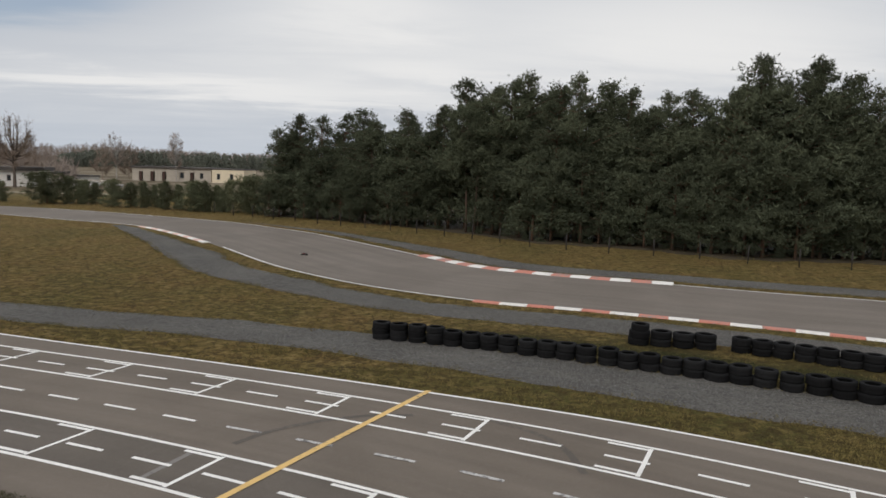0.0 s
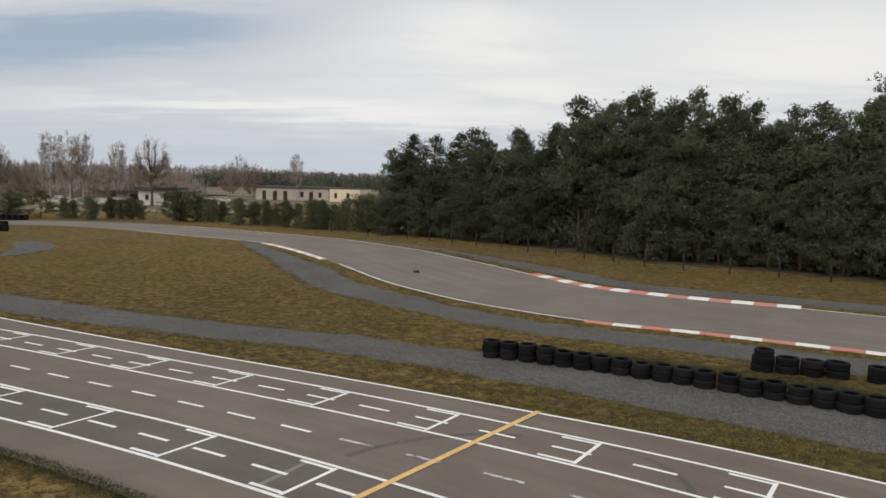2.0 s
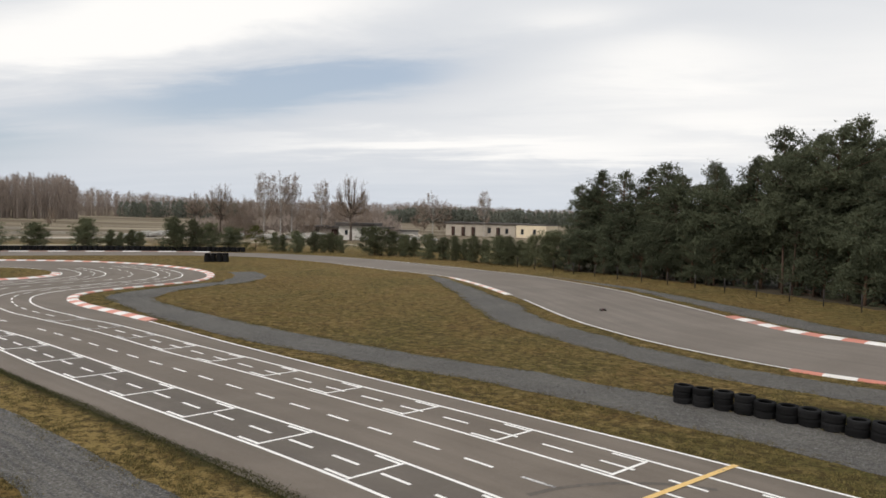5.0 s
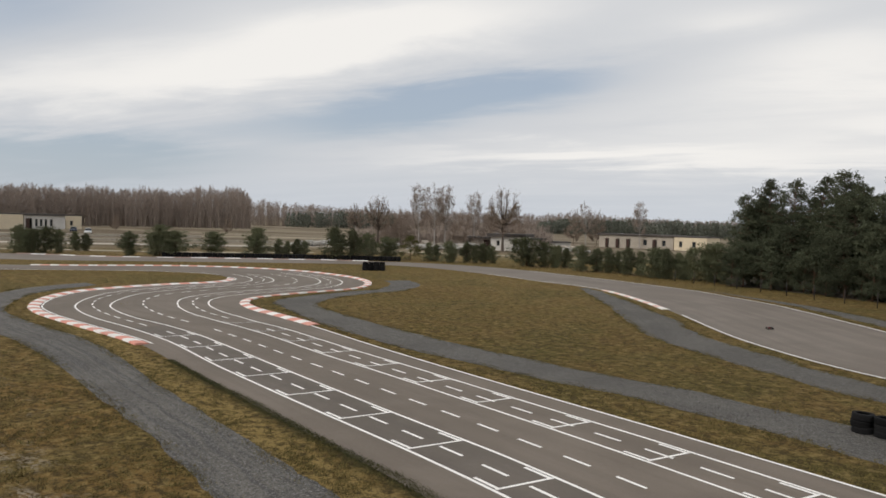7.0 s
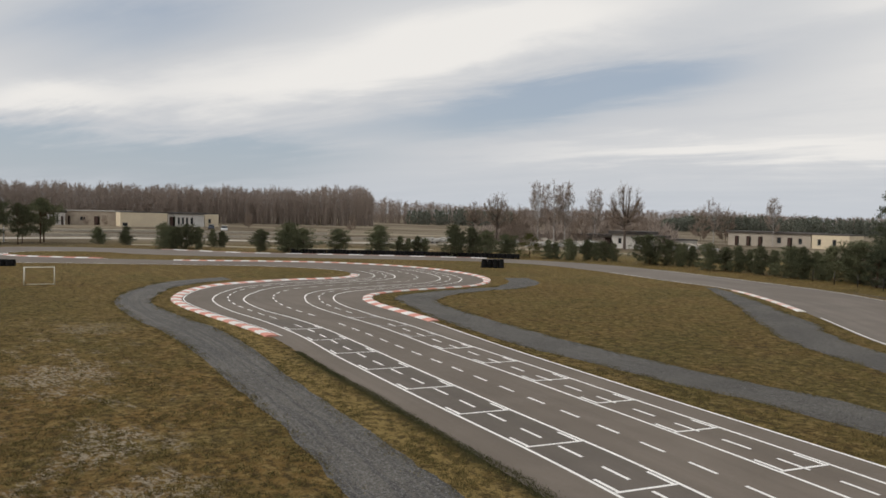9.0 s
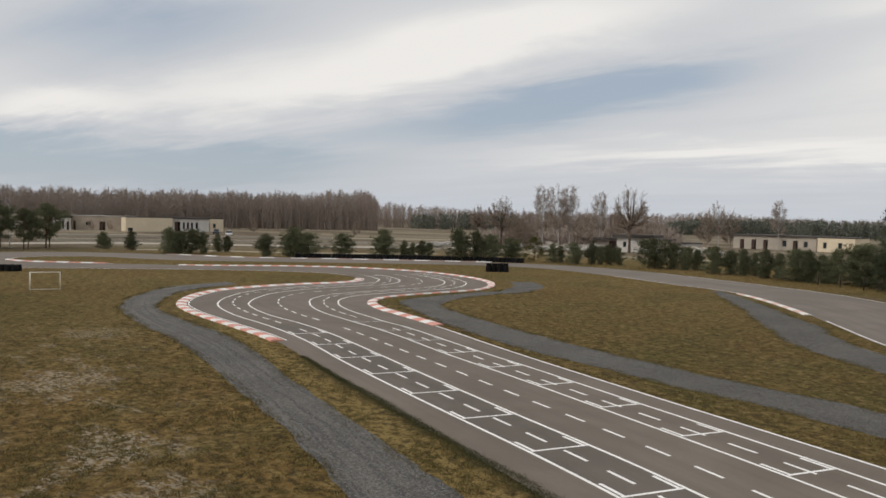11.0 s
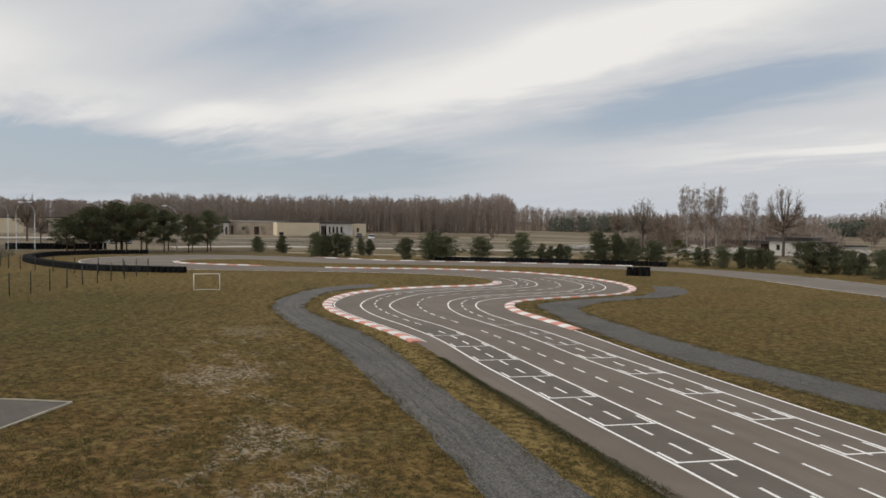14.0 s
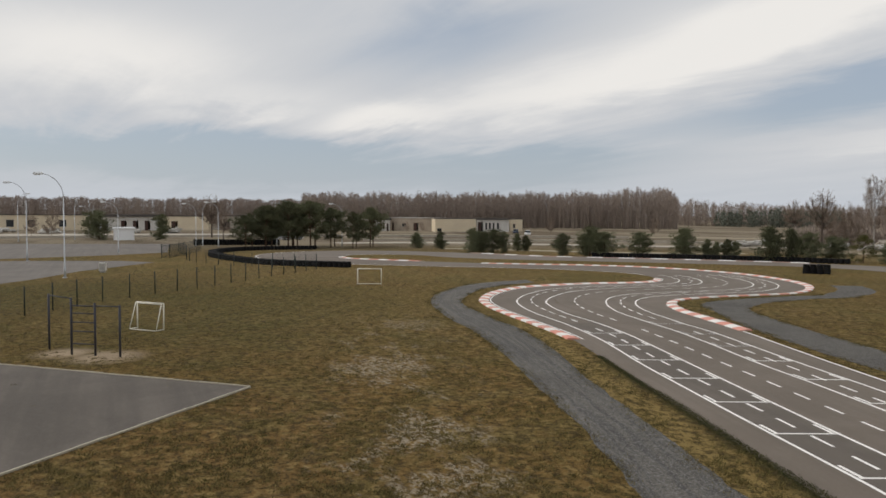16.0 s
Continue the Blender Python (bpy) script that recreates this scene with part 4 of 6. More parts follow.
def pine(seed, h, r, z0, limbs, per, leaf, name, label, category, needle, trunk_r, skew=0.75, bark=None, up=0.0, fill=0.34):
    rng = np.random.default_rng(seed)
    t = thing(name, label, category)
    bend = rng.normal(0, 0.035 * h, 2)
    path = [(bend[0] * (z / h) ** 2, bend[1] * (z / h) ** 2, z) for z in np.linspace(-0.15, h * 0.97, 9)]
    sh = Shape().tube(path, [trunk_r * (1 - 0.88 * k / 8) for k in range(9)], 8)
    cc, dd, ll = [], [], []
    lump = rng.uniform(0.55, 1.25, 12)
    for k in range(limbs):
        u = ((k + rng.uniform(0, 1)) / limbs) ** skew
        z = z0 + (h * 0.985 - z0) * u
        prof = (1 - u ** 3.0) ** 0.75 * (0.55 + 0.45 * min(1, 4.5 * u)) + 0.05
        az = rng.uniform(0, 2 * math.pi)
        length = r * prof * lump[int(u * 11.99)] * rng.uniform(0.65, 1.15)
        rise = rng.uniform(-0.12, 0.30) + 0.35 * u + up
        d = np.array((math.cos(az), math.sin(az), rise))
        d /= np.linalg.norm(d)
        base = np.array((bend[0] * (z / h) ** 2, bend[1] * (z / h) ** 2, z))
        tip = base + d * length
        sh.tube([base, base + d * length * 0.55 + (0, 0, 0.04 * length), tip], [0.05 * trunk_r / 0.16, 0.03 * trunk_r / 0.16, 0.008], 3, False)
        m = max(2, int(1.5 + per * length * 0.42))
        w = rng.uniform(fill, 1.06, m) ** 0.7
        c = base + d * (w * length)[:, None] + rng.normal(0, 1, (m, 3)) * np.array((0.11, 0.11, 0.075)) * (0.6 + length * 0.42)
        cc.append(c)
        dd.append(np.tile(d, (m, 1)))
    c, d = np.vstack(cc), np.vstack(dd)
    puff = rng.uniform(0.40, 0.90, len(c))
    c, d = np.repeat(c, 13, 0) + rng.normal(0, leaf, (len(c) * 13, 3)) * np.repeat(puff, 13)[:, None] * np.array((1, 1, 0.78)), np.repeat(d, 13, 0)
    c, d = np.repeat(c, 7, 0), np.repeat(d, 7, 0)
    dirs = d * 0.35 + np.array((0, 0, 0.45)) + rng.normal(0, 0.65, c.shape)
    dirs /= np.linalg.norm(dirs, axis=1)[:, None]
    tri = blades(c, dirs, rng.uniform(0.45, 0.85, len(c)) * leaf, rng.uniform(0.10, 0.17, len(c)) * leaf, rng)
    part("trunk", sh.mesh("trunk", bark or M_BARK, True), t, "rough reddish-brown trunk and limbs")
    part("crown", fast_mesh("crown", tri, needle), t)
    return t


PINE_LABEL = "tall dark green Scots pine at the edge of the wood"
pines = [pine(10 + k, 12.0, r, z0, 74, per, 0.34, "pine_tree", PINE_LABEL, "pine tree", M_NEEDLE, 0.17) for k, (r, z0, per) in enumerate(((2.9, 0.8, 3.6), (2.6, 1.4, 3.8), (3.3, 0.5, 3.2), (2.7, 2.6, 3.8), (2.5, 1.0, 3.8)))]
low_pines = [pine(20 + k, 6.0, 2.3, 0.1, 52, 4.2, 0.32, "pine_tree", "low bushy pine at the foot of the wood", "pine tree", M_NEEDLE, 0.10, 0.8, None, 0.15) for k in range(2)]
used = set()


def put(kinds, x, y, h, base_h, rng, label="", group="", wide=1.0):
    """Stands one of the kinds at a place with a height; the first use of each is the original itself."""
    fresh = [k for k in kinds if k not in used]
    src = fresh[0] if fresh else rng.choice(kinds)
    s = h / base_h
    m = pose(x, y, 0, 0, 0, rng.uniform(0, 360)) @ Matrix.Diagonal((s * wide, s * wide, s, 1))
    if src not in used:
        used.add(src)
        src.matrix_basis = m
        ob = src
    else:
        sc = src.scale.copy()
        ob = copy_thing(src, m @ Matrix.Diagonal((1 / sc[0], 1 / sc[1], 1 / sc[2], 1)))
    return tagged(ob, label, group=group)


prng = random.Random(11)
EDGE_AZ, EDGE_D = (-48, -30.7, -21.3, -14.6, -7, 0, 8, 13.2), (66, 58, 54, 57, 58, 66, 75, 80)
# azimuth and elevation of the tree tops along the edge of the wood
TOPS = [
    (12.0, 2.2), (10.9, 3.3), (9.4, 3.2), (8.0, 3.5), (5.9, 3.85), (4.2, 3.0), (2.6, 3.9), (0.3, 4.3), (-1.6, 6.2), (-3.0, 5.6), (-4.3, 6.1), (-6.4, 6.65), (-8.2, 6.0),
    (-9.9, 6.6), (-11.6, 6.1), (-12.9, 5.6), (-14.9, 4.5), (-16.4, 5.4), (-18.3, 5.6), (-20.1, 6.0), (-22.4, 8.0), (-24.0, 7.2), (-25.9, 7.6), (-27.5, 6.4), (-29.2, 5.6), (-31.5, 6.4), (-34, 7.0), (-37, 6.5), (-41, 6.8),
]


def ray_place(az, d):
    return -d * math.sin(radians(az)), d * math.cos(radians(az))


top_az, top_el = [a for a, e in TOPS][::-1], [e for a, e in TOPS][::-1]
for az, el in TOPS:
    d = np.interp(az, EDGE_AZ, EDGE_D) + prng.uniform(3.0, 6.0)
    put(pines, *ray_place(az, d), EYE + d * math.tan(radians(el)) + 0.15, 12.0, prng, group="pine wood", wide=prng.uniform(0.95, 1.15))
for row, (back, n, frac) in enumerate(((0.8, 52, 0.56), (2.6, 30, 0.80), (8.5, 28, 0.93), (13.5, 14, 0.93))):
    for k in range(n):
        az = 12.6 - (k + prng.uniform(0.1, 0.9)) * 53.6 / n
        d = np.interp(az, EDGE_AZ, EDGE_D) + back + prng.uniform(0, 2.5)
        h = EYE + d * math.tan(radians(np.interp(az, top_az, top_el)))
        if row == 0 and any(abs(az - q) < 0.75 for q in (-2.1, 5.4)):
            continue
        if row < 2:
            put(low_pines, *ray_place(az, d), h * frac * prng.uniform(0.70, 1.05), 6.0, prng, "", "pine wood", prng.uniform(1.0, 1.3))
        else:
            put(pines, *ray_place(az, d), h * frac * prng.uniform(0.80, 1.02), 12.0, prng, "dark green pine standing close among others in the wood", "pine wood", 1.1)

# low skirt of young growth where the wood runs out
for az in np.linspace(13.0, 2.5, 13):
    d = np.interp(az, EDGE_AZ, EDGE_D) - prng.uniform(0.2, 1.4)
    put(low_pines, *ray_place(az + prng.uniform(-0.3, 0.3), d), prng.uniform(2.6, 4.4), 6.0, prng, "", "pine wood", prng.uniform(1.1, 1.4))
# pines with bare reddish stems at two gaps in the edge
stemmed = [pine(30, 10.5, 2.6, 4.2, 60, 3.8, 0.34, "pine_tree", "pine with a bare reddish stem at the edge of the wood", "pine tree", M_NEEDLE, 0.11, 0.75, M_BARKR)]
for az, h in ((-1.7, 10.6), (-2.35, 9.8), (5.4, 8.8)):
    put(stemmed, *ray_place(az, np.interp(az, EDGE_AZ, EDGE_D) + 0.8), h, 10.5, prng, "", "pine wood")

# young pines and shrubs along the far side of the track: x, y, height, width
young = [pine(40 + k, 3.0, r, 0.05, 56, per * 1.35, 0.19, "young_pine", "bushy dark green young pine beside the track", "young pine", M_BUSH, 0.05, 0.95, None, 0.12, 0.05) for k, (r, per) in enumerate(((1.2, 9.5), (1.4, 8.5), (1.05, 10.0)))]
shrub = pine(60, 3.0, 1.3, 0.15, 34, 7.0, 0.18, "yellow_shrub", "yellowish green shrub among young pines", "shrub", M_BUSHY, 0.04, 0.9)
YOUNG_A = [
    (-117.9, 48.0, 2.4, 1.9), (-113.3, 50.3, 1.9, 1.5), (-100.6, 50.7, 3.4, 3.6), (-99.6, 53.6, 3.3, 3.4), (-103.4, 52.0, 2.9, 2.6), (-102.8, 59.5, 2.6, 2.9),
    (-88.8, 57.9, 2.9, 2.1), (-86.6, 61.0, 3.9, 3.4), (-84.6, 62.0, 3.2, 2.6), (-84.8, 67.9, 3.1, 2.4), (-79.0, 71.0, 3.8, 3.2), (-77.6, 74.3, 2.4, 2.4), (-76.6, 76.7, 2.4, 2.4),
]
YOUNG_B = [
    (-69.8, 76.4, 4.1, 2.9), (-67.3, 78.8, 3.9, 3.8), (-66.5, 83.3, 2.9, 2.5), (-59.8, 85.3, 2.4, 2.3), (-57.0, 85.5, 2.7, 2.0), (-54.8, 87.5, 2.6, 2.8), (-52.7, 88.6, 2.5, 2.6),
    (-46.0, 87.1, 3.5, 3.0), (-43.3, 87.9, 3.0, 3.2), (-41.4, 88.0, 2.7, 2.6), (-36.4, 84.8, 2.9, 4.2), (-33.2, 84.8, 2.8, 2.8), (-30.0, 83.0, 2.9, 3.1), (-27.1, 81.6, 3.1, 2.9), (-25.0, 81.0, 3.1, 3.0), (-22.6, 81.6, 3.3, 3.4), (-20.3, 80.5, 3.8, 3.4),
]
for x, y, h, w in YOUNG_A + YOUNG_B:
    twins = 2 if w / h > 0.95 else 1
    r = math.hypot(x, y)
    for k in range(twins):
        off = (k - (twins - 1) / 2) * 0.46 * w
        put(young, x + y / r * off, y - x / r * off, h * (1.03 - 0.12 * k), 3.0, prng, "", "young pines along the track", max(0.95, 1.3 * w / twins / h / 0.75))
put([shrub], -62.9, 84.5, 3.4, 3.0, prng, wide=1.15)
# grove and single pines beyond the loop
GROVE = [
    (-125.2, 20.7, 5.1, 5.7), (-124.2, 23.7, 6.5, 5.7), (-123.1, 27.2, 7.4, 6.6), (-121.9, 30.6, 7.4, 6.6), (-125.0, 34.9, 6.4, 4.9), (-119.8, 37.2, 5.6, 3.8), (-123.0, 41.3, 6.4, 4.9),
    (-128.0, 29.0, 7.0, 5.5), (-127.5, 24.5, 6.6, 5.5), (-173.8, -1.5, 5.7, 5.2), (-170.3, 10.5, 5.0, 4.1), (-131.8, 53.4, 2.2, 2.1), (-125.7, 55.7, 2.4, 2.1),
]
grove_pines = [pine(52 + k, 6.0, 2.3, 1.0, 52, 4.0, 0.32, "pine_tree", "dark green pine growing by the car park", "pine tree", M_BUSH, 0.10, 0.8, None, 0.15) for k in range(2)]
GROVE += [(x - 3.2, y + 1.6, h * 0.96, w * 1.05) for x, y, h, w in GROVE if h > 4 and x > -160]
for x, y, h, w in GROVE:
    if h > 4:
        put(grove_pines, x, y, h * 1.03, 6.0, prng, "", "pines by the car park", w / h / 0.80) if x > -160 else put(young, x, y, h * 1.03, 3.0, prng, "dense rounded pine standing alone beyond the car park", "pines by the car park", w / h / 0.75)
    else:
        put(young, x, y, h * 1.03, 3.0, prng, "", "pines by the car park", w / h / 0.85)


def bare_tree(seed, h, wide, low, bark, twig, name, label, trunk_r, limbs_n, steep, fork=0.55):
    """A leafless tree: a trunk that divides, limbs that bow up to a rounded crown, and a haze of fine twigs."""
    rng = np.random.default_rng(seed)
    t = thing(name, label, "bare tree")
    limbs, c, d = Shape(), [], []
    sway = rng.normal(0, 0.025 * h, 2)
    mid_z, half = h * (low + 1.0) / 2, h * (1.0 - low) / 2

    def axis(z):
        return np.array((sway[0] * (z / h) ** 2, sway[1] * (z / h) ** 2, z))

    limbs.tube([axis(z) for z in np.linspace(-0.1, h * 0.9, 8)], [trunk_r * (1 - 0.92 * k / 7) for k in range(8)], 6, False)
    for k in range(limbs_n):
        a, lift = k * 2.4 + rng.uniform(-0.4, 0.4), rng.uniform(-0.75, 0.97)
        out = math.sqrt(1 - lift * lift) * (1.0 if lift < 0 else 0.96)
        q = axis(mid_z + half * lift) + np.array((math.cos(a) * wide * h * out, math.sin(a) * wide * h * out, 0)) * rng.uniform(0.78, 1.06)
        start = max(h * low * 0.75, min(h * fork * rng.uniform(0.7, 1.25), q[2] - steep * math.hypot(q[0], q[1])))
        p = axis(start)
        length = float(np.linalg.norm(q - p))
        m1 = p + (q - p) * 0.5 + np.array((math.cos(a), math.sin(a), -0.25)) * 0.10 * length
        thick = trunk_r * rng.uniform(0.22, 0.36)
        limbs.tube([p, m1, q], [thick, thick * 0.6, 0.012], 4, False)
        for _ in range(16):
            w = rng.uniform(0.30, 1.0)
            b = p + (m1 - p) * 2 * w if w < 0.5 else m1 + (q - m1) * (2 * w - 1)
            e = (q - p) / length + rng.normal(0, 0.75, 3) + np.array((0, 0, 0.15))
            e /= np.linalg.norm(e)
            sub = length * rng.uniform(0.07, 0.22)
            limbs.tube([b, b + e * sub], [0.020, 0.008], 3, False)
            m = 20
            c.append(b + e * (sub * rng.uniform(0.1, 1.0, m))[:, None])
            f = e + rng.normal(0, 0.80, (m, 3)) + np.array((0, 0, 0.10))
            d.append(f / np.linalg.norm(f, axis=1)[:, None])
    c, d = np.vstack(c), np.vstack(d)
    part("trunk", limbs.mesh("trunk", bark, True), t)
    part("crown", fast_mesh("crown", blades(c, d, rng.uniform(0.3, 0.9, len(c)), rng.uniform(0.012, 0.026, len(c)), rng), twig), t, "leafless twigs")
    return t


birches = [bare_tree(71 + k, 13.0, 0.17, 0.26, M_BIRCH, M_TWIGP, "birch_tree", "tall leafless birch with a pale trunk", 0.14, 30, 1.0, 0.5) for k in range(2)]
oaks = [bare_tree(81 + k, 12.0, 0.31, 0.24, M_OAKBARK, M_TWIG, "bare_tree", "leafless broad tree with dark spreading limbs", 0.30, 46, 0.35, 0.42) for k in range(2)]
brown = [bare_tree(91, 9.0, 0.30, 0.08, M_TWIG, M_TWIG, "bare_tree", "leafless brownish tree standing in rough grass", 0.09, 30, 0.5, 0.4)]
for kinds, base, az, d, h in (
    (oaks, 12.0, 39.2, 161, 10.3), (birches, 13.0, 36.1, 158, 12.9), (birches, 13.0, 34.9, 154, 13.2), (birches, 13.0, 34.1, 156, 12.8), (birches, 13.0, 31.9, 172, 12.2), (oaks, 12.0, 29.7, 146, 11.8),
    (birches, 13.0, 23.5, 200, 11.5), (birches, 13.0, 19.6, 192, 11.4), (brown, 9.0, 37.4, 163, 8.0), (brown, 9.0, 38.2, 166, 7.4), (brown, 9.0, 33.0, 165, 8.2), (brown, 9.0, 30.8, 172, 7.6), (brown, 9.0, 24.4, 205, 9.4),
    (brown, 9.0, 22.7, 203, 9.0), (brown, 9.0, 28.6, 170, 6.6), (oaks, 12.0, 40.9, 220, 9.6), (oaks, 12.0, 83.0, 185, 9.6), (oaks, 12.0, 82.2, 170, 6.0), (brown, 9.0, 93.4, 200, 6.6), (brown, 9.0, 50.2, 215, 5.0), (brown, 9.0, 57.8, 235, 5.0), (brown, 9.0, 67.5, 247, 3.4), (brown, 9.0, 68.7, 249, 3.6), (brown, 9.0, 94.6, 210, 5.6)):
    put(kinds, *ray_place(az, d), h, base, prng, group="bare trees")


def woods(name, label, a0, a1, d0, d1, heights, n, material, seed, twigs=26, evergreen=False, least=0.74, fat=1.0):
    """A far wood as one mesh: thousands of thin trunks with upright twigs or dark needle plumes."""
    rng = np.random.default_rng(seed)
    az = np.radians(rng.uniform(a0, a1, n))
    dist = d0 + (d1 - d0) * rng.uniform(0, 1, n) ** 1.2
    roll = np.sin(np.degrees(az) * 1.7 + seed) * 0.03 + np.sin(np.degrees(az) * 5.3) * 0.03
    h = np.interp(np.degrees(az), *heights) * (rng.uniform(least, 1.02, n) + roll)
    x, y = -dist * np.sin(az), dist * np.cos(az)
    base = np.stack([x, y, np.zeros(n)], -1)
    tri = [blades(np.repeat(base, 2, 0), np.tile((0.0, 0.0, 1.0), (2 * n, 1)) + rng.normal(0, 0.012, (2 * n, 3)), np.repeat(h, 2) * rng.uniform(0.70, 0.98, 2 * n), rng.uniform(0.16, 0.34, 2 * n), rng)]
    c = np.repeat(base, twigs, 0)
    u = rng.uniform(0.05 if evergreen else 0.16, 0.98, n * twigs)
    c[:, 2] = u * np.repeat(h, twigs)
    ang = rng.uniform(0, 2 * math.pi, n * twigs)
    spread = (1.7 if evergreen else 1.25) * np.sqrt(np.clip(1.02 - u, 0.02, 1)) * rng.uniform(0.1, 1.0, n * twigs)
    c[:, 0] += np.cos(ang) * spread
    c[:, 1] += np.sin(ang) * spread
    dirs = np.stack([np.cos(ang) * 0.5, np.sin(ang) * 0.5, rng.uniform(0.2, 0.9, n * twigs) if evergreen else rng.uniform(0.5, 1.6, n * twigs)], -1)
    dirs /= np.linalg.norm(dirs, axis=1)[:, None]
    tri.append(blades(c, dirs, rng.uniform(0.6, 1.5, n * twigs), rng.uniform(0.4, 0.8, n * twigs) if evergreen else rng.uniform(0.07, 0.20, n * twigs) * fat, rng))
    tagged(new(name, fast_mesh(name, np.vstack(tri), material)), label, "woodland", kind="stuff")


woods("far_woods", "brown leafless woodland edge across the fields", 48.6, 76.5, 320, 385, ((48.6, 49.4, 51, 55, 65, 76.5), (13.0, 18.6, 17.0, 15.4, 15.2, 15.0)), 2600, M_HAZED_WOODS, 1, 70, False, 0.80, 1.2)
woods("far_woods", "brown leafless woodland beyond the car park", 75.5, 112.0, 420, 480, ((75, 90, 112), (13.5, 13.5, 13.3)), 3400, M_HAZED_WOODS, 2, 50, False, 0.92, 1.5)
woods("far_woods", "low grey-brown woodland on the horizon", 6.0, 49.6, 430, 500, ((6, 15, 25, 40, 46, 49.6), (9.4, 9.2, 11.4, 11.0, 13.8, 15.5)), 2600, M_HAZED_WOODS, 3, 50, False, 0.74, 1.4)
woods("far_pine_wood", "dark pine woodland on the horizon", 8.0, 27.0, 405, 440, ((8, 16, 24, 27), (8.2, 8.4, 8.8, 7.0)), 700, M_WOODSG, 4, 34, True)
woods("far_pine_wood", "dark pines standing among bare woodland", 38.0, 46.0, 400, 425, ((38, 42, 46), (8.0, 9.6, 8.0)), 160, M_WOODSG, 5, 34, True)
woods("rough_scrub", "brown leafless scrub on the waste ground", 26.0, 41.0, 168, 196, ((26, 33, 41), (4.6, 5.6, 3.4)), 520, M_HAZED_WOODS, 6, 22, False, 0.25)

floor_front = [ray_place(a, np.interp(a, EDGE_AZ, EDGE_D) - 0.6 + 0.5 * math.sin(a * 1.9)) for a in np.linspace(13.5, -48, 60)]
floor_back = [ray_place(a, np.interp(a, EDGE_AZ, EDGE_D) + 34) for a in np.linspace(13.5, -48, 60)]
tagged(new("forest_floor", ribbon("forest_floor", np.array(floor_front), np.array(floor_back), 0.008, M_WOODFLOOR, 3)), "dark brown ground under the pines", "forest floor", kind="structure")

# ------------------------------------------------------------------ far buildings
def building(label, a, b, depth, h, openings, wall_mat, roof_over=0.35, parapet=0.0, name="abandoned_building", roof_mat=None):
    """A low flat-roofed block with its front from a to b. openings: start, width, sill, top along the front."""
    a, b = np.asarray(a), np.asarray(b)
    w = float(np.hypot(*(b - a)))
    ang = math.degrees(math.atan2(b[1] - a[1], b[0] - a[0]))
    t = thing(name, label, "building", "far buildings", pose(a[0], a[1], 0, 0, 0, ang))
    T = 0.35
    front = Shape()
    x = 0.0
    for s, ow, sill, top in sorted(openings):
        if s > x:
            front.box(x, s, 0, T, 0, h)
        if sill > 0:
            front.box(s, s + ow, 0, T, 0, sill)
        front.box(s, s + ow, 0, T, top, h)
        x = s + ow
    front.box(x, w, 0, T, 0, h)
    part("wall", front.mesh("wall", wall_mat), t)
    part("wall", Shape().box(0, T, T, depth, 0, h).mesh("wall", wall_mat), t)
    part("wall", Shape().box(w - T, w, T, depth, 0, h).mesh("wall", wall_mat), t)
    part("wall", Shape().box(T, w - T, depth - T, depth, 0, h).mesh("wall", wall_mat), t)
    part("roof", Shape().box(-roof_over, w + roof_over, -roof_over, depth + roof_over, h + 0.003, h + 0.28 + parapet, 0.04).mesh("roof", roof_mat or M_ROOF), t, "pale concrete flat roof" if roof_mat else "dark felted flat roof")
    part("floor_slab", Shape().box(T, w - T, T, depth - T, 0, 0.12).mesh("floor_slab", M_DARK), t)
    for s, ow, sill, top in openings:
        if sill > 0:
            part("window_sill", Shape().box(s - 0.08, s + ow + 0.08, -0.12, 0.0, sill - 0.08, sill).mesh("window_sill", M_CONC), t)
            win = part("window", Shape().box(s, s + 0.07, 0.12, 0.2, sill, top).box(s + ow - 0.07, s + ow, 0.12, 0.2, sill, top).box(s + 0.07, s + ow - 0.07, 0.12, 0.2, top - 0.07, top).mesh("window", M_GREYWALL), t, "bare weathered window frame")
            part("pane", Shape().box(s + 0.07, s + ow - 0.07, 0.15, 0.17, sill, top - 0.07).mesh("pane", M_GLASS), win)
        else:
            part("door", Shape().box(s + 0.03, s + ow * 0.62, 0.14, 0.2, 0.13, top - 0.03).mesh("door", M_DOOR), t, "brown half-open door leaf")
    return t


def span(az0, d0, az1, d1):
    """Front corners seen from the track, left one first."""
    return ray_place(az0, d0), ray_place(az1, d1)


building("long derelict grey barrack with empty door openings", *span(22.5, 197, 17.2, 190), 9, 3.15, [(1.6, 1.0, 0, 2.3), (4.4, 1.1, 0, 2.3), (7.2, 1.1, 0, 2.3), (11.6, 1.0, 0.9, 2.3), (14.0, 1.1, 0, 2.3), (16.4, 0.9, 0.9, 2.2)], M_GREYWALL, 0.4, 0.1)
building("cream plastered end block of the derelict barrack", *span(17.15, 189, 14.9, 186), 8, 3.15, [(1.2, 0.8, 0.9, 2.2), (4.4, 0.9, 0.9, 2.2)], M_CREAM, 0.1)
building("small whitewashed hut with a dark roof", *span(30.6, 151, 28.1, 149), 5, 2.75, [(4.6, 0.9, 0.9, 2.1), (1.2, 0.7, 1.0, 2.0)], M_WHITEWALL, 0.6, 0.35)
building("low pale ruined foundations beside the waste ground", *span(27.6, 170, 24.6, 176), 6, 1.3, [(1.5, 1.2, 0, 1.0), (5.5, 1.0, 0, 1.0)], M_CONC, 0.1)
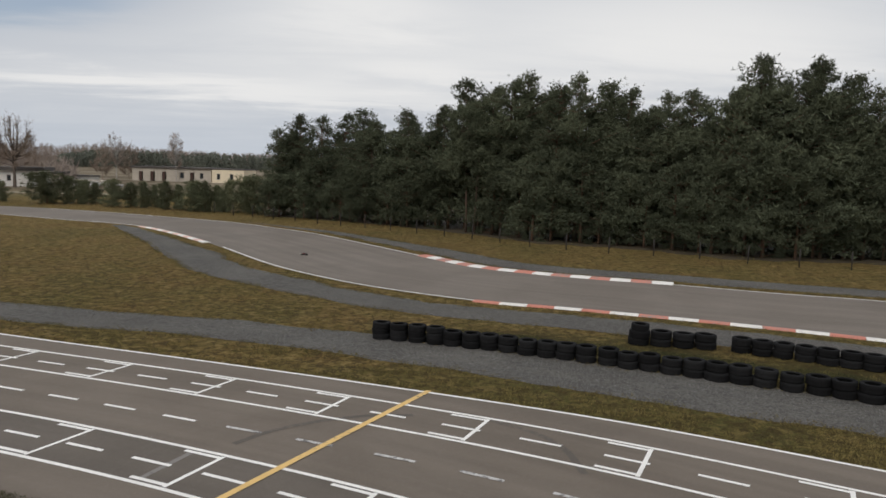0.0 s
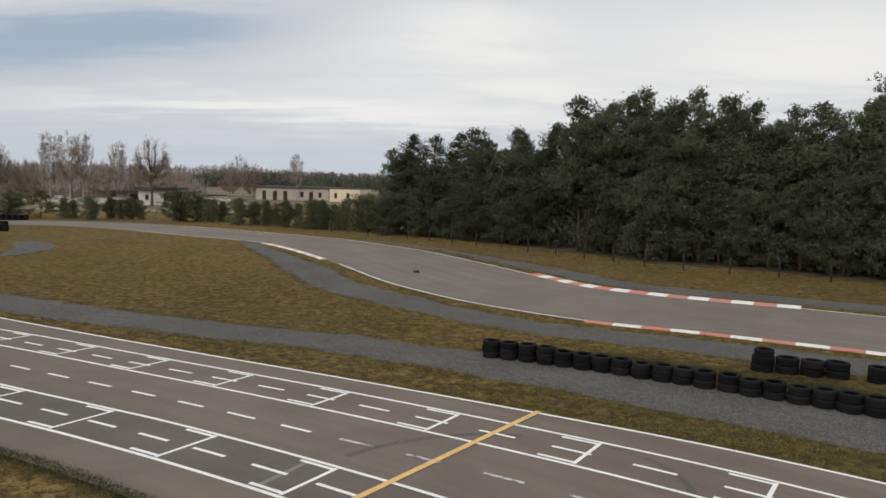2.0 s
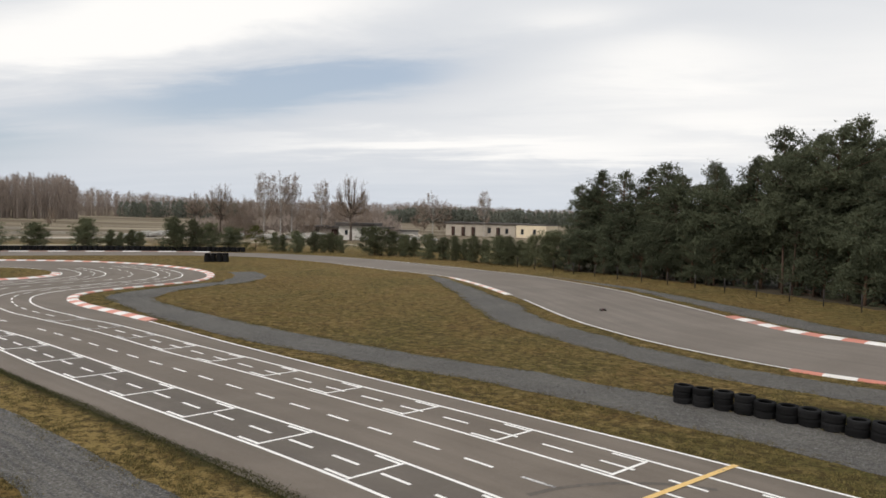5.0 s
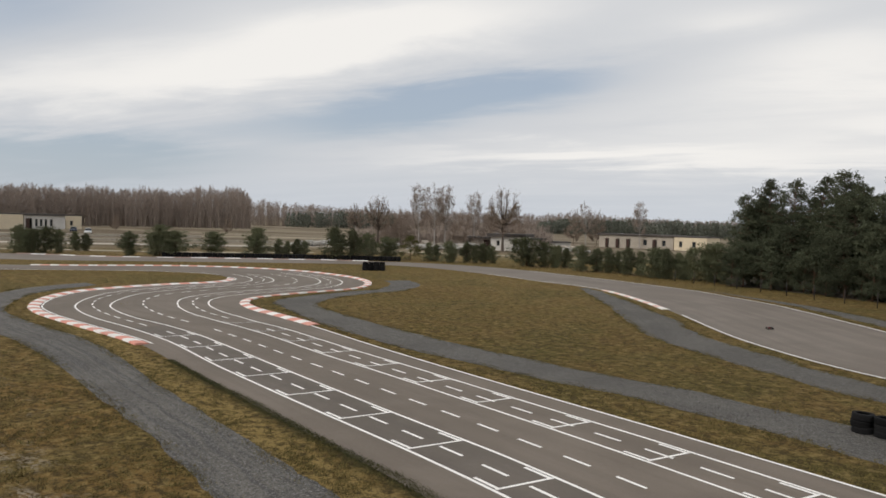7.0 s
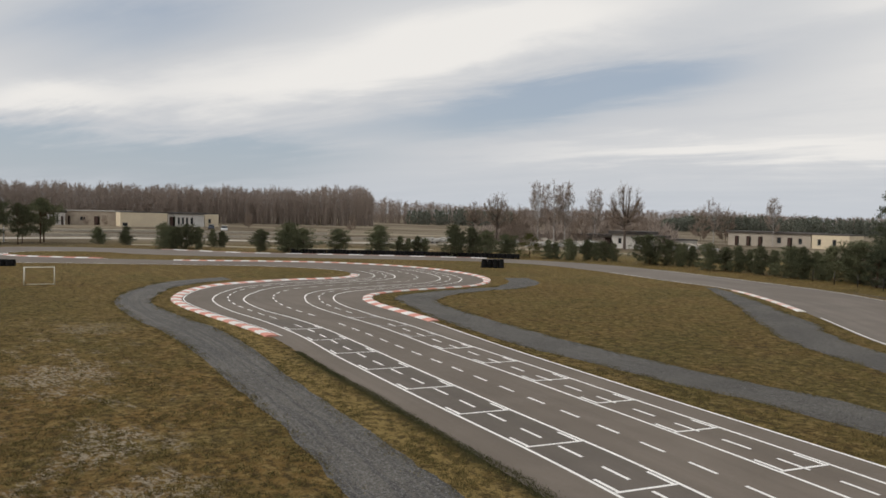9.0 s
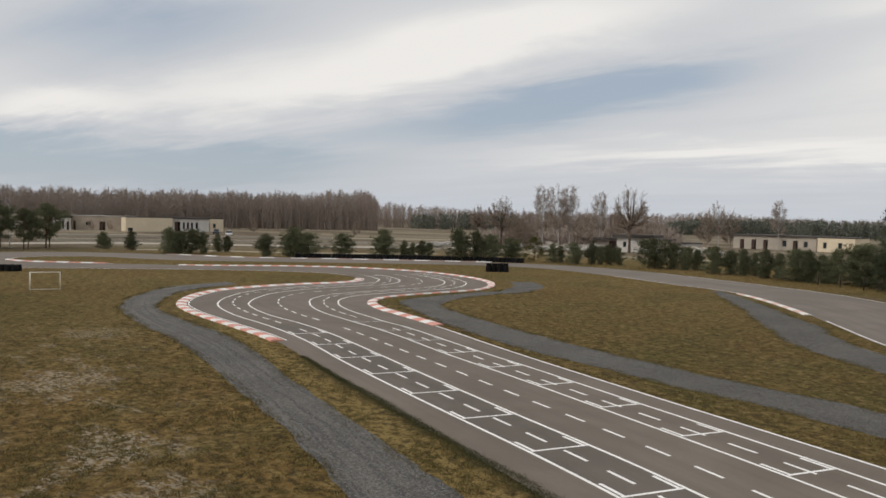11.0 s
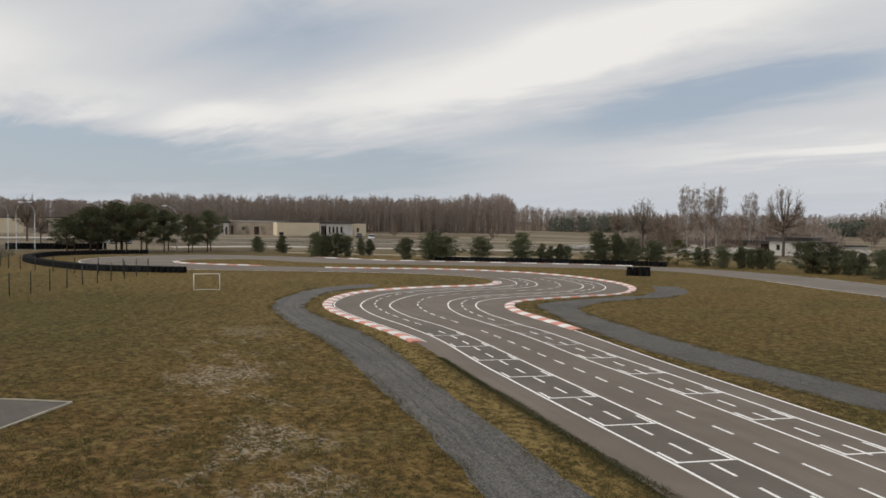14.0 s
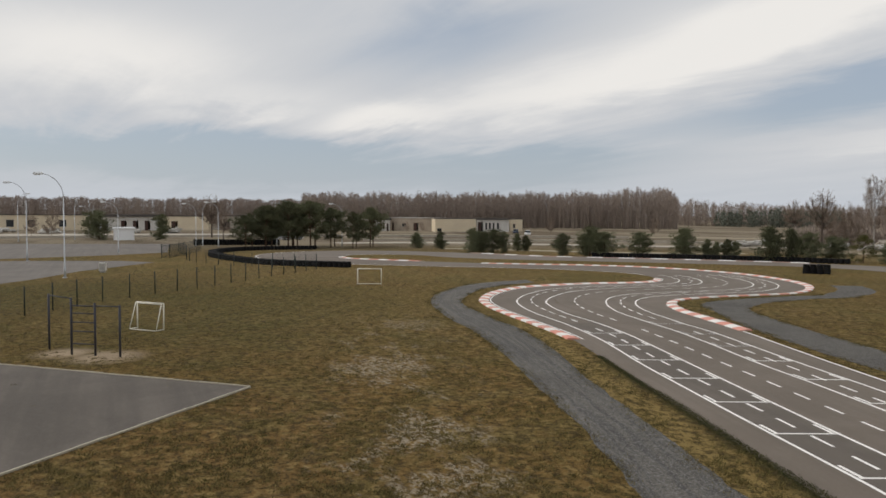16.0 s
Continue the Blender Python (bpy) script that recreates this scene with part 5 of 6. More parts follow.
building("weathered brown shed wing with boarded openings", *span(69.9, 262, 66.55, 256), 10, 4.3, [(0.5, 0.8, 0, 2.8), (4.2, 1.6, 1.5, 2.6), (8.5, 1.8, 0, 2.7)], M_BROWNWALL, 0.25, 0.0, roof_mat=M_CONC)
building("small white shed with a deep dark roof edge", *span(71.0, 258, 69.95, 258), 8, 3.7, [(0.5, 1.2, 0, 2.6), (2.3, 0.6, 0.6, 2.6), (3.6, 0.7, 0, 2.6)], M_WHITEWALL, 0.5, 0.45)
building("blank cream gable block of the derelict shed", *span(66.5, 244, 63.4, 246), 10, 4.25, [(0.6, 1.5, 0.25, 1.2)], M_CREAM, 0.08)
building("derelict shed with pale piers and a dark roof edge", *span(63.35, 249, 60.9, 255), 10, 4.0, [(0.4, 2.0, 0, 3.2), (3.2, 0.8, 0.9, 3.0), (4.6, 0.8, 0.9, 3.0), (6.0, 0.8, 0.9, 3.0), (7.6, 0.9, 0.9, 3.0)], M_WHITEWALL, 0.5, 0.25)
building("cream end wall of the derelict shed", *span(60.85, 258, 59.9, 260), 8, 4.1, [(1.2, 0.9, 1.2, 2.6)], M_CREAM, 0.05)
building("long cream garage block beyond the car park", *span(104.0, 285, 91.2, 272), 10, 4.9, [(s, 2.2, 1.2, 3.4) for s in (8, 14, 20, 28, 34, 40, 46, 55)], M_CREAM, 0.3)
building("row of derelict garages with dark doors", *span(91.0, 268, 86.6, 266), 10, 4.5, [(s, 1.7, 0, 3.2) for s in (0.8, 3.4, 9.0, 12.6, 16.2)], M_WHITEWALL, 0.9, 0.45)
building("cream garage block with a flat roof", *span(86.4, 266, 83.2, 268), 10, 4.6, [(3.0, 2.0, 0, 3.0)], M_CREAM, 0.2)
building("pale garage block behind the pine grove", *span(83.0, 272, 70.4, 275), 10, 4.7, [(s, 2.0, 0.8, 3.0) for s in (4, 12, 20, 33, 44, 52)], M_GREYWALL, 0.3)

# white kiosk by the car park
kx, ky = ray_place(88.9, 172)
kiosk = thing("kiosk", "small white kiosk beyond the car park", "kiosk", m=pose(kx, ky, 0, 0, 0, 90))
part("wall", Shape().box(-2.0, 2.0, -1.2, 1.2, 0.0, 2.35, 0.03).mesh("wall", M_CLEAN), kiosk)
part("roof", Shape().box(-2.25, 2.25, -1.45, 1.45, 2.352, 2.7, 0.1).mesh("roof", M_CLEAN), kiosk, "white overhanging roof")
part("door", Shape().box(0.6, 1.5, 1.2, 1.24, 0.05, 2.05).mesh("door", M_CONC), kiosk)

# pale strips of old concrete and straw across the fields
for az0, az1, d, w, lab in ((40, 76, 206, 9, "pale strip of dry straw across the field"), (41, 74, 148, 7, "pale strip of old concrete across the field"), (44, 66, 122, 3.5, "narrow pale track in the rough grass"), (20, 40, 128, 4.0, "narrow pale track behind the young pines"), (78, 104, 215, 22, "pale road along the garages"), (24, 42, 180, 7, "pale strip of bare ground by the hut")):
    c = np.array([ray_place(a, d + 4 * math.sin(a * 0.21)) for a in np.linspace(az0, az1, 24)])
    tagged(new("field_strip", stripe("field_strip", c, w, 0.006, M_PALECONC if "concrete" in lab or "road" in lab else M_STRAW)), lab, "field strip", kind="structure")
for az0, az1, d in ((46, 72, 160), (52, 78, 190), (80, 103, 190)):
    c = np.array([ray_place(a, d) for a in np.linspace(az0, az1, 40)])
    wall = thing("low_wall", "long low weathered concrete wall across the field", "wall", "low field walls", kind="structure")
    for k in range(39):
        p, q = c[k], c[k + 1]
        ang = math.degrees(math.atan2(q[1] - p[1], q[0] - p[0]))
        part("wall_panel", Shape().box(0.02, float(np.hypot(*(q - p))) - 0.02, -0.1, 0.1, 0, 0.55, 0.03).mesh("wall_panel", M_PALECONC), wall, m=pose(p[0], p[1], 0, 0, 0, ang))


# heaps of broken concrete and brick on the waste ground
def rubble(label, a0, a1, d0, d1, n, seed, material, big):
    rng = np.random.default_rng(seed)
    heaps = [(rng.uniform(a0, a1), rng.uniform(d0, d1), rng.uniform(1.0, 3.5)) for _ in range(9)]
    sh = Shape()
    for k in range(n):
        az, d, r = heaps[k % 9]
        x, y = ray_place(az, d)
        off = rng.normal(0, r * 0.55, 2)
        lift = max(0.0, 0.55 - 0.2 * float(np.hypot(*off)) / r)
        w, dp, hh = rng.uniform(0.2, big, 3) * np.array((1.0, 1.0, 0.55))
        first_v = len(sh.v)
        sh.box(-w, w, -dp, dp, 0, hh, 0.03)
        turn_z, tip = rng.uniform(0, 6.28), rng.normal(0, 0.25)
        for i in range(first_v, len(sh.v)):
            px, py, pz = sh.v[i]
            pz += tip * px
            sh.v[i] = (x + off[0] + px * math.cos(turn_z) - py * math.sin(turn_z), y + off[1] + px * math.sin(turn_z) + py * math.cos(turn_z), max(0.0, pz + lift * rng.uniform(0.9, 1.0)))
    tagged(new("rubble", sh.mesh("rubble", material)), label, "rubble", kind="stuff")


rubble("heaps of broken pale concrete on the waste ground", 23.0, 45.0, 140, 178, 260, 3, M_CONC, 0.9)
rubble("heaps of grey debris by the ruined hut", 24.0, 36.0, 152, 176, 180, 4, M_GREYWALL, 0.8)
rubble("pale debris in front of the derelict garages", 80.0, 100.0, 225, 255, 180, 5, M_CONC, 1.1)
building("fallen roof of a ruined shed behind the hut", *span(33.2, 172, 27.3, 166), 7, 1.9, [(2.0, 1.6, 0, 1.6), (6.5, 2.0, 0, 1.6), (11.0, 1.8, 0, 1.6)], M_GREYWALL, 0.7, 0.15)


# ------------------------------------------------------------------ street lamps
def street_lamp():
    t = thing("street_lamp", "tall galvanised street lamp with a curved arm", "street lamp", "car park lamps")
    part("pole", Shape().tube([(0, 0, 0), (0, 0, 0.9), (0, 0, 0.95), (0, 0, 7.0)], [0.10, 0.095, 0.065, 0.042], 10).mesh("pole", M_STEEL, True), t)
    arm = [(0, 0, 7.0)] + [(1.9 * (1 - math.cos(a)), 0, 7.0 + 2.05 * math.sin(a)) for a in np.linspace(0.2, 1.45, 9)]
    part("arm", Shape().tube(arm, [0.042] + [0.034] * 9, 8).mesh("arm", M_STEEL, True), t)
    hx, hz = arm[-1][0], arm[-1][2]
    head = part("lamp_head", Shape().box(hx - 0.1, hx + 0.65, -0.16, 0.16, hz - 0.08, hz + 0.10, 0.06).mesh("lamp_head", M_LAMP), t, "white lamp head")
    part("diffuser", Shape().box(hx + 0.08, hx + 0.6, -0.12, 0.12, hz - 0.15, hz - 0.083, 0.0).mesh("diffuser", M_LAMP), head, "pale glass lamp cover")
    part("base_plate", Shape().box(-0.2, 0.2, -0.2, 0.2, 0, 0.03).mesh("base_plate", M_STEEL), t)
    return t


lamp = street_lamp()
first = True
for x, y, h, turn in ((-73.5, -3.4, 9.25, -95), (-100.8, -8.6, 9.4, -95), (-118.2, 1.5, 7.4, -95), (-136.4, 14.1, 7.5, -95), (-138.0, 15.4, 7.9, 75), (-135.3, 17.7, 7.8, -95), (-128.8, 38.0, 7.6, -95), (-132.2, 27.2, 7.9, -95), (-170.0, -16.0, 9.6, 75), (-175, -6.1, 9.2, 75), (-205, -3.0, 9.0, 75), (-226, -4.4, 7.6, -95)):
    m = pose(x, y, 0, 0, 0, turn) @ Matrix.Diagonal((1, 1, h / 9.2, 1))
    if first:
        lamp.matrix_basis, first = m, False
        lamp_scale = lamp.scale.copy()
    else:
        copy_thing(lamp, m @ Matrix.Diagonal((1 / lamp_scale[0], 1 / lamp_scale[1], 1 / lamp_scale[2], 1)))


# ------------------------------------------------------------------ fences
PANELS = [((-101.5, 6.3), (-101.9, 7.3), 0.11), ((-101.9, 7.3), (-108.0, 9.6), 0.22), ((-108.0, 9.6), (-119.0, 13.0), 0.45)]


def fence(name, label, points, h, spacing, material, wires):
    t = thing(name, label, "fence", "wire fences")
    c = resample(glide(points, 8), spacing)
    post = Shape().tube([(0, 0, -0.05), (0, 0, h)], 0.042, 6).mesh("post", material, True)
    for k, (x, y) in enumerate(c):
        part("post", post, t, m=pose(x, y, 0, 1.2 * math.sin(k * 3.1), 1.2 * math.cos(k * 1.7), 0))
    for z in wires:
        part("wire", Shape().tube([(x, y, z) for x, y in c], 0.005, 3, False).mesh("wire", M_GREENPOST), t, "thin green-coated wire")
    return t


fence("wire_fence", "dark green posts of a wire fence across the turf", [(-43.5, -7.0), (-47.8, -3.8), (-52.4, -0.8), (-57.2, 4.0), (-62.5, 8.7), (-68.3, 13.4), (-75.7, 19.6)], 1.62, 2.27, M_GREENPOST, tuple(0.1 + 0.145 * k for k in range(11)))
fence("wire_fence", "dark posts of a wire fence beyond the tyre wall", [(-75.7, 19.6), (-84, 12.5), (-93.5, 9.0), (-104, 9.5), (-115.5, 9.5)], 1.55, 2.6, M_GREENPOST, tuple(0.1 + 0.2 * k for k in range(8)))
fence("wire_fence", "weathered posts of a wire fence below the pine wood", [(-24, 78.5), (-10.5, 69.0), (0.5, 60.5), (8.0, 53.0), (15.5, 50.2), (22.5, 46.6), (34, 44.5)], 1.15, 2.9, M_DARK, (1.05,))
for p, q, gap in PANELS:
    panel_fence = thing("mesh_panel", "green welded mesh fence panel by the car park", "fence", "green mesh panels")
    p, q = np.array(p), np.array(q)
    count = int(np.hypot(*(q - p)) / gap)
    bar_mesh = Shape().tube([(0, 0, 0), (0, 0, 1.72)], 0.016, 4).mesh("bar", M_GREENPOST)
    for k in range(count + 1):
        part("bar", bar_mesh, panel_fence, m=pose(*(p + (q - p) * k / count), 0))
    for z in (0.2, 0.9, 1.6):
        part("rail", Shape().tube([(*p, z), (*q, z)], 0.02, 4).mesh("rail", M_GREENPOST), panel_fence)
    part("post", Shape().tube([(*p, -0.05), (*p, 1.78)], 0.05, 6).mesh("post", M_GREENPOST), panel_fence)


# ------------------------------------------------------------------ goals
def goal(x, y, turn, w, h, depth, label):
    t = thing("football_goal", label, "football goal", "small goals", pose(x, y, 0, 0, 0, turn))
    r = 0.032
    for s in (-1, 1):
        part("post", Shape().tube([(s * w / 2, 0, 0), (s * w / 2, 0, h)], r, 8).mesh("post", M_GOAL, True), t)
        part("side_bar", Shape().tube([(s * w / 2, 0.02, 0.035), (s * w / 2, depth, 0.035)], r * 0.7, 8).mesh("side_bar", M_GOAL, True), t)
        part("back_stay", Shape().tube([(s * w / 2, depth, 0.03), (s * w / 2 * 0.97, 0.12, h - 0.02)], r * 0.7, 8).mesh("back_stay", M_GOAL, True), t)
    part("crossbar", Shape().tube([(-w / 2 - r, 0, h), (w / 2 + r, 0, h)], r, 8).mesh("crossbar", M_GOAL, True), t)
    part("rear_bar", Shape().tube([(-w / 2 * 0.97, 0.13, h - 0.03), (w / 2 * 0.97, 0.13, h - 0.03)], r * 0.6, 8).mesh("rear_bar", M_GOAL, True), t)
    part("ground_bar", Shape().tube([(-w / 2, depth, 0.03), (w / 2, depth, 0.03)], r * 0.7, 8).mesh("ground_bar", M_GOAL, True), t)
    return t


goal(-39.43, 1.90, 222, 1.71, 1.30, 0.5, "small white tubular steel football goal on turf")
goal(-57.75, 19.32, 68, 1.92, 1.30, 0.5, "small white football goal near the far loop")

# ------------------------------------------------------------------ exercise frame
frame_xy = [(-35.15, -2.25), (-33.5, -1.35), (-32.87, -0.48), (-32.2, 0.42)]
gym = thing("exercise_frame", "dark painted steel pull-up bars with a ladder", "exercise frame")
TOPS_Z = (2.32, 2.30, 2.12, 2.05)
for (x, y), z in zip(frame_xy, TOPS_Z):
    part("post", Shape().tube([(x, y, -0.1), (x, y, z)], 0.045, 8).mesh("post", M_BARPAINT, True), gym)
for i, zs in ((0, (2.27,)), (1, (1.98, 1.68, 1.32, 0.95, 0.45)), (2, (2.0,))):
    for z in zs:
        part("rung" if i == 1 else "crossbar", Shape().tube([(*frame_xy[i], z), (*frame_xy[i + 1], z)], 0.024, 6).mesh("rung" if i == 1 else "crossbar", M_BARPAINT, True), gym)
# small meter box by the lamp
box = thing("meter_box", "small pale metal cabinet on the car park verge", "cabinet", m=pose(-79.0, -0.4, 0, 0, 0, 70))
part("body", Shape().box(-0.3, 0.3, -0.2, 0.2, 0.18, 0.92, 0.03).mesh("body", M_WHITEWALL), box)
part("plinth", Shape().box(-0.22, 0.22, -0.14, 0.14, 0, 0.18).mesh("plinth", M_CONC), box)
part("door", Shape().box(-0.26, 0.26, -0.215, -0.202, 0.24, 0.85).mesh("door", M_CONC), box)


# ------------------------------------------------------------------ radio-controlled car on the back stretch
def model_car(x, y, turn):
    t = thing("model_car", "small dark radio-controlled off-road car on the asphalt", "model car", m=pose(x, y, 0.012, 0, 0, turn))
    for sx in (-0.165, 0.165):
        for sy in (-0.13, 0.13):
            wheel = part("wheel", Shape().tube([(0, -0.035, 0), (0, -0.028, 0), (0, 0.028, 0), (0, 0.035, 0)], [0.045, 0.058, 0.058, 0.045], 14).mesh("wheel", M_RUBBER, True), t, m=pose(sx, sy, 0.058))
            part("rim", Shape().tube([(0, -0.037, 0), (0, 0.037, 0)], 0.03, 10).mesh("rim", M_GOAL, True), wheel)
    part("chassis", Shape().box(-0.22, 0.22, -0.06, 0.06, 0.035, 0.06, 0.01).mesh("chassis", M_DARK), t)
    part("shell", Shape().box(-0.16, 0.20, -0.055, 0.055, 0.06, 0.10, 0.015).box(-0.10, 0.06, -0.045, 0.045, 0.10, 0.145, 0.025).mesh("shell", M_CRIMSON), t, "dark red moulded body shell")
    part("wing", Shape().box(-0.25, -0.17, -0.09, 0.09, 0.15, 0.16).box(-0.25, -0.17, -0.095, -0.09, 0.13, 0.175).box(-0.25, -0.17, 0.09, 0.095, 0.13, 0.175).box(-0.21, -0.19, -0.01, 0.01, 0.06, 0.15).mesh("wing", M_DARK), t)
    return t


model_car(-8.5, 45.7, 118)


# ------------------------------------------------------------------ parked cars far off
def car(label, x, y, turn, body):
    t = thing("parked_car", label, "car", "parked cars", pose(x, y, 0, 0, 0, turn))
    sh = Shape()
    rings = [(-2.1, 0.35, 0.62, 0.78), (-1.9, 0.28, 0.80, 0.84), (-0.9, 0.25, 0.90, 0.85), (0.9, 0.25, 0.92, 0.85), (1.9, 0.28, 0.86, 0.84), (2.1, 0.35, 0.70, 0.78)]
    for px, z0, z1, hw in rings:
        sh.v += [(px, -hw, z0), (px, hw, z0), (px, hw, z1), (px, -hw, z1)]
    for i in range(len(rings) - 1):
        for j in range(4):
            a, b = i * 4 + j, i * 4 + (j + 1) % 4
            sh.f.append((a, a + 4, b + 4, b))
    sh.f += [(0, 1, 2, 3), (23, 22, 21, 20)]
    part("body", sh.mesh("body", body, True), t)
    cab = Shape()
    for px, hw, z in ((-1.5, 0.78, 0.88), (1.0, 0.78, 0.90), (-1.05, 0.64, 1.38), (0.35, 0.64, 1.40)):
        cab.v += [(px, -hw, z), (px, hw, z)]
    cab.f = [(0, 1, 5, 4)[::-1], (2, 3, 7, 6), (0, 4, 6, 2)[::-1], (1, 3, 7, 5)[::-1]]
    part("cabin_glass", cab.mesh("cabin_glass", M_GLASS), t, "dark windows all round")
    part("roof", Shape().box(-1.07, 0.37, -0.65, 0.65, 1.383, 1.45, 0.04).mesh("roof", body), t)
    for sx in (-1.3, 1.3):
        for sy in (-0.76, 0.76):
            wheel = part("wheel", Shape().tube([(0, -0.1, 0), (0, -0.07, 0), (0, 0.07, 0), (0, 0.1, 0)], [0.27, 0.31, 0.31, 0.27], 14).mesh("wheel", M_RUBBER, True), t, m=pose(sx, sy, 0.31))
            part("rim", Shape().tube([(0, -0.11, 0), (0, 0.11, 0)], 0.18, 10).mesh("rim", M_STEEL, True), wheel)
    return t


car("dark blue car parked by the derelict shed", *ray_place(60.4, 224), 150, M_CARDARK)
car("white car parked by the derelict shed", *ray_place(59.5, 208), 150, M_CARWHITE)
car("white car parked behind the pine grove", *ray_place(78.2, 165), 100, M_CARWHITE)
car("white car parked near the pine grove", *ray_place(77.2, 166), 100, M_CARWHITE)


# ------------------------------------------------------------------ grass blades over the near turf, denser along ragged edges
CELL, GX0, GY0, GW, GH = 0.2, -75.0, -16.0, 560, 480
paved = np.zeros((GW, GH), bool)


def mark(a, b, grow=0.0):
    w = np.linspace(-grow, 1 + grow, 60)
    aa, bb = resample_pair(a, b)
    p = aa[:, None] * (1 - w)[None, :, None] + bb[:, None] * w[None, :, None]
    i = ((p[..., 0] - GX0) / CELL).astype(int)
    j = ((p[..., 1] - GY0) / CELL).astype(int)
    ok = (i >= 0) & (i < GW) & (j >= 0) & (j < GH)
    paved[i[ok], j[ok]] = True


def resample_pair(a, b):
    s = lengths((a + b) / 2)
    q = np.arange(0, s[-1], 0.12)
    return (np.stack([np.interp(q, s, e[:, k]) for k in (0, 1)], -1) for e in (a, b))


mark(near_edge, far_edge)
for a, b in strips:
    mark(a, b)
for k in np.arange(0, 30, 0.15):
    q = COURT + C1 * k + C2 * np.arange(0, 24, 0.15)[:, None]
    i, j = ((q[:, 0] - GX0) / CELL).astype(int), ((q[:, 1] - GY0) / CELL).astype(int)
    ok = (i >= 0) & (i < GW) & (j >= 0) & (j < GH)
    paved[i[ok], j[ok]] = True


def on_turf(p):
    i, j = ((p[:, 0] - GX0) / CELL).astype(int), ((p[:, 1] - GY0) / CELL).astype(int)
    ok = (i >= 0) & (i < GW) & (j >= 0) & (j < GH)
    res = np.zeros(len(p), bool)
    res[ok] = ~paved[i[ok], j[ok]]
    return res


def turf(name, label, p, per, h0, h1, w0, w1, material, seed, spread):
    rng = np.random.default_rng(seed)
    c = np.repeat(np.column_stack([p, np.zeros(len(p))]), per, 0)
    c[:, :2] += rng.normal(0, spread, (len(c), 2))
    d = np.column_stack([rng.normal(0, 0.55, (len(c), 2)), np.ones(len(c))])
    d /= np.linalg.norm(d, axis=1)[:, None]
    tri = blades(c, d, rng.uniform(h0, h1, len(c)), rng.uniform(w0, w1, len(c)), rng)
    tagged(new(name, fast_mesh(name, tri, material)), label, "grass", kind="stuff")


grng = np.random.default_rng(5)
dist = 12.5 * np.exp(grng.uniform(0, 1, 125000) * math.log(62 / 12.5))
azim = np.radians(grng.uniform(-34, 100, 125000))
spots = np.stack([-dist * np.sin(azim), dist * np.cos(azim)], -1)
spots = spots[on_turf(spots)]
clumpy = np.array([0.6 * noise.noise((x * 0.5, y * 0.5, 0)) + 0.9 * noise.noise((x * 2.4, y * 2.4, 5.0)) for x, y in spots]) + grng.uniform(-0.15, 0.15, len(spots))
turf("grass_blades", "short dry olive and straw-coloured grass blades", spots[clumpy > 0.02], 8, 0.03, 0.085, 0.010, 0.022, M_BLADE, 6, 0.06)
edge = []
for a, b in strips + [(near_edge[:9 * SUB], far_edge[:9 * SUB]), (near_edge[(B0 + 8) * SUB:], far_edge[(B0 + 8) * SUB:])]:
    for c in (a, b):
        c = resample(c, 0.03)
        c = c + normals(c) * grng.normal(0, 0.17, len(c))[:, None]
        c = c[(np.hypot(c[:, 0], c[:, 1]) < 62)]
        edge.append(c if any(a is q[0] for q in strips) else c[on_turf(c)])
edge = np.vstack(edge)
keep = np.array([noise.noise((x * 0.8, y * 0.8, 3.0)) for x, y in edge]) + grng.uniform(-0.3, 0.3, len(edge)) > -0.05
edge = edge[keep]
turf("grass_edge", "ragged darker grass clumps along the gravel and asphalt", edge, 8, 0.03, 0.085, 0.010, 0.022, M_BLADED, 7, 0.06)
# mossy grass creeping over the near border of the straight
rim = near_edge[:int(7.6 * SUB)]
inward = (far_edge - near_edge)[:len(rim)]
inward = inward / np.hypot(*inward.T)[:, None]
taper = np.clip((len(rim) - np.arange(len(rim))) / (3.0 * SUB), 0.15, 1.0)
ragged = np.convolve(np.random.default_rng(21).normal(0, 0.16, len(rim) + 4), np.ones(3) / 3, "same")[2:-2]
creep = (0.20 + ragged) * taper
border = resample(rim, 0.02)
border_in = np.stack([np.interp(np.linspace(0, 1, len(border)), np.linspace(0, 1, len(rim)), inward[:, k]) for k in (0, 1)], -1)
reach = np.interp(np.linspace(0, 1, len(border)), np.linspace(0, 1, len(rim)), creep)
border = np.vstack([border + border_in * (grng.uniform(-0.35, 1.0, len(border)) * (reach + 0.05))[:, None] for _ in range(4)])
border = border[np.hypot(border[:, 0], border[:, 1]) < 45]
turf("grass_edge", "dark mossy grass along the border of the straight", border, 6, 0.02, 0.07, 0.010, 0.022, M_MOSS, 9, 0.06)
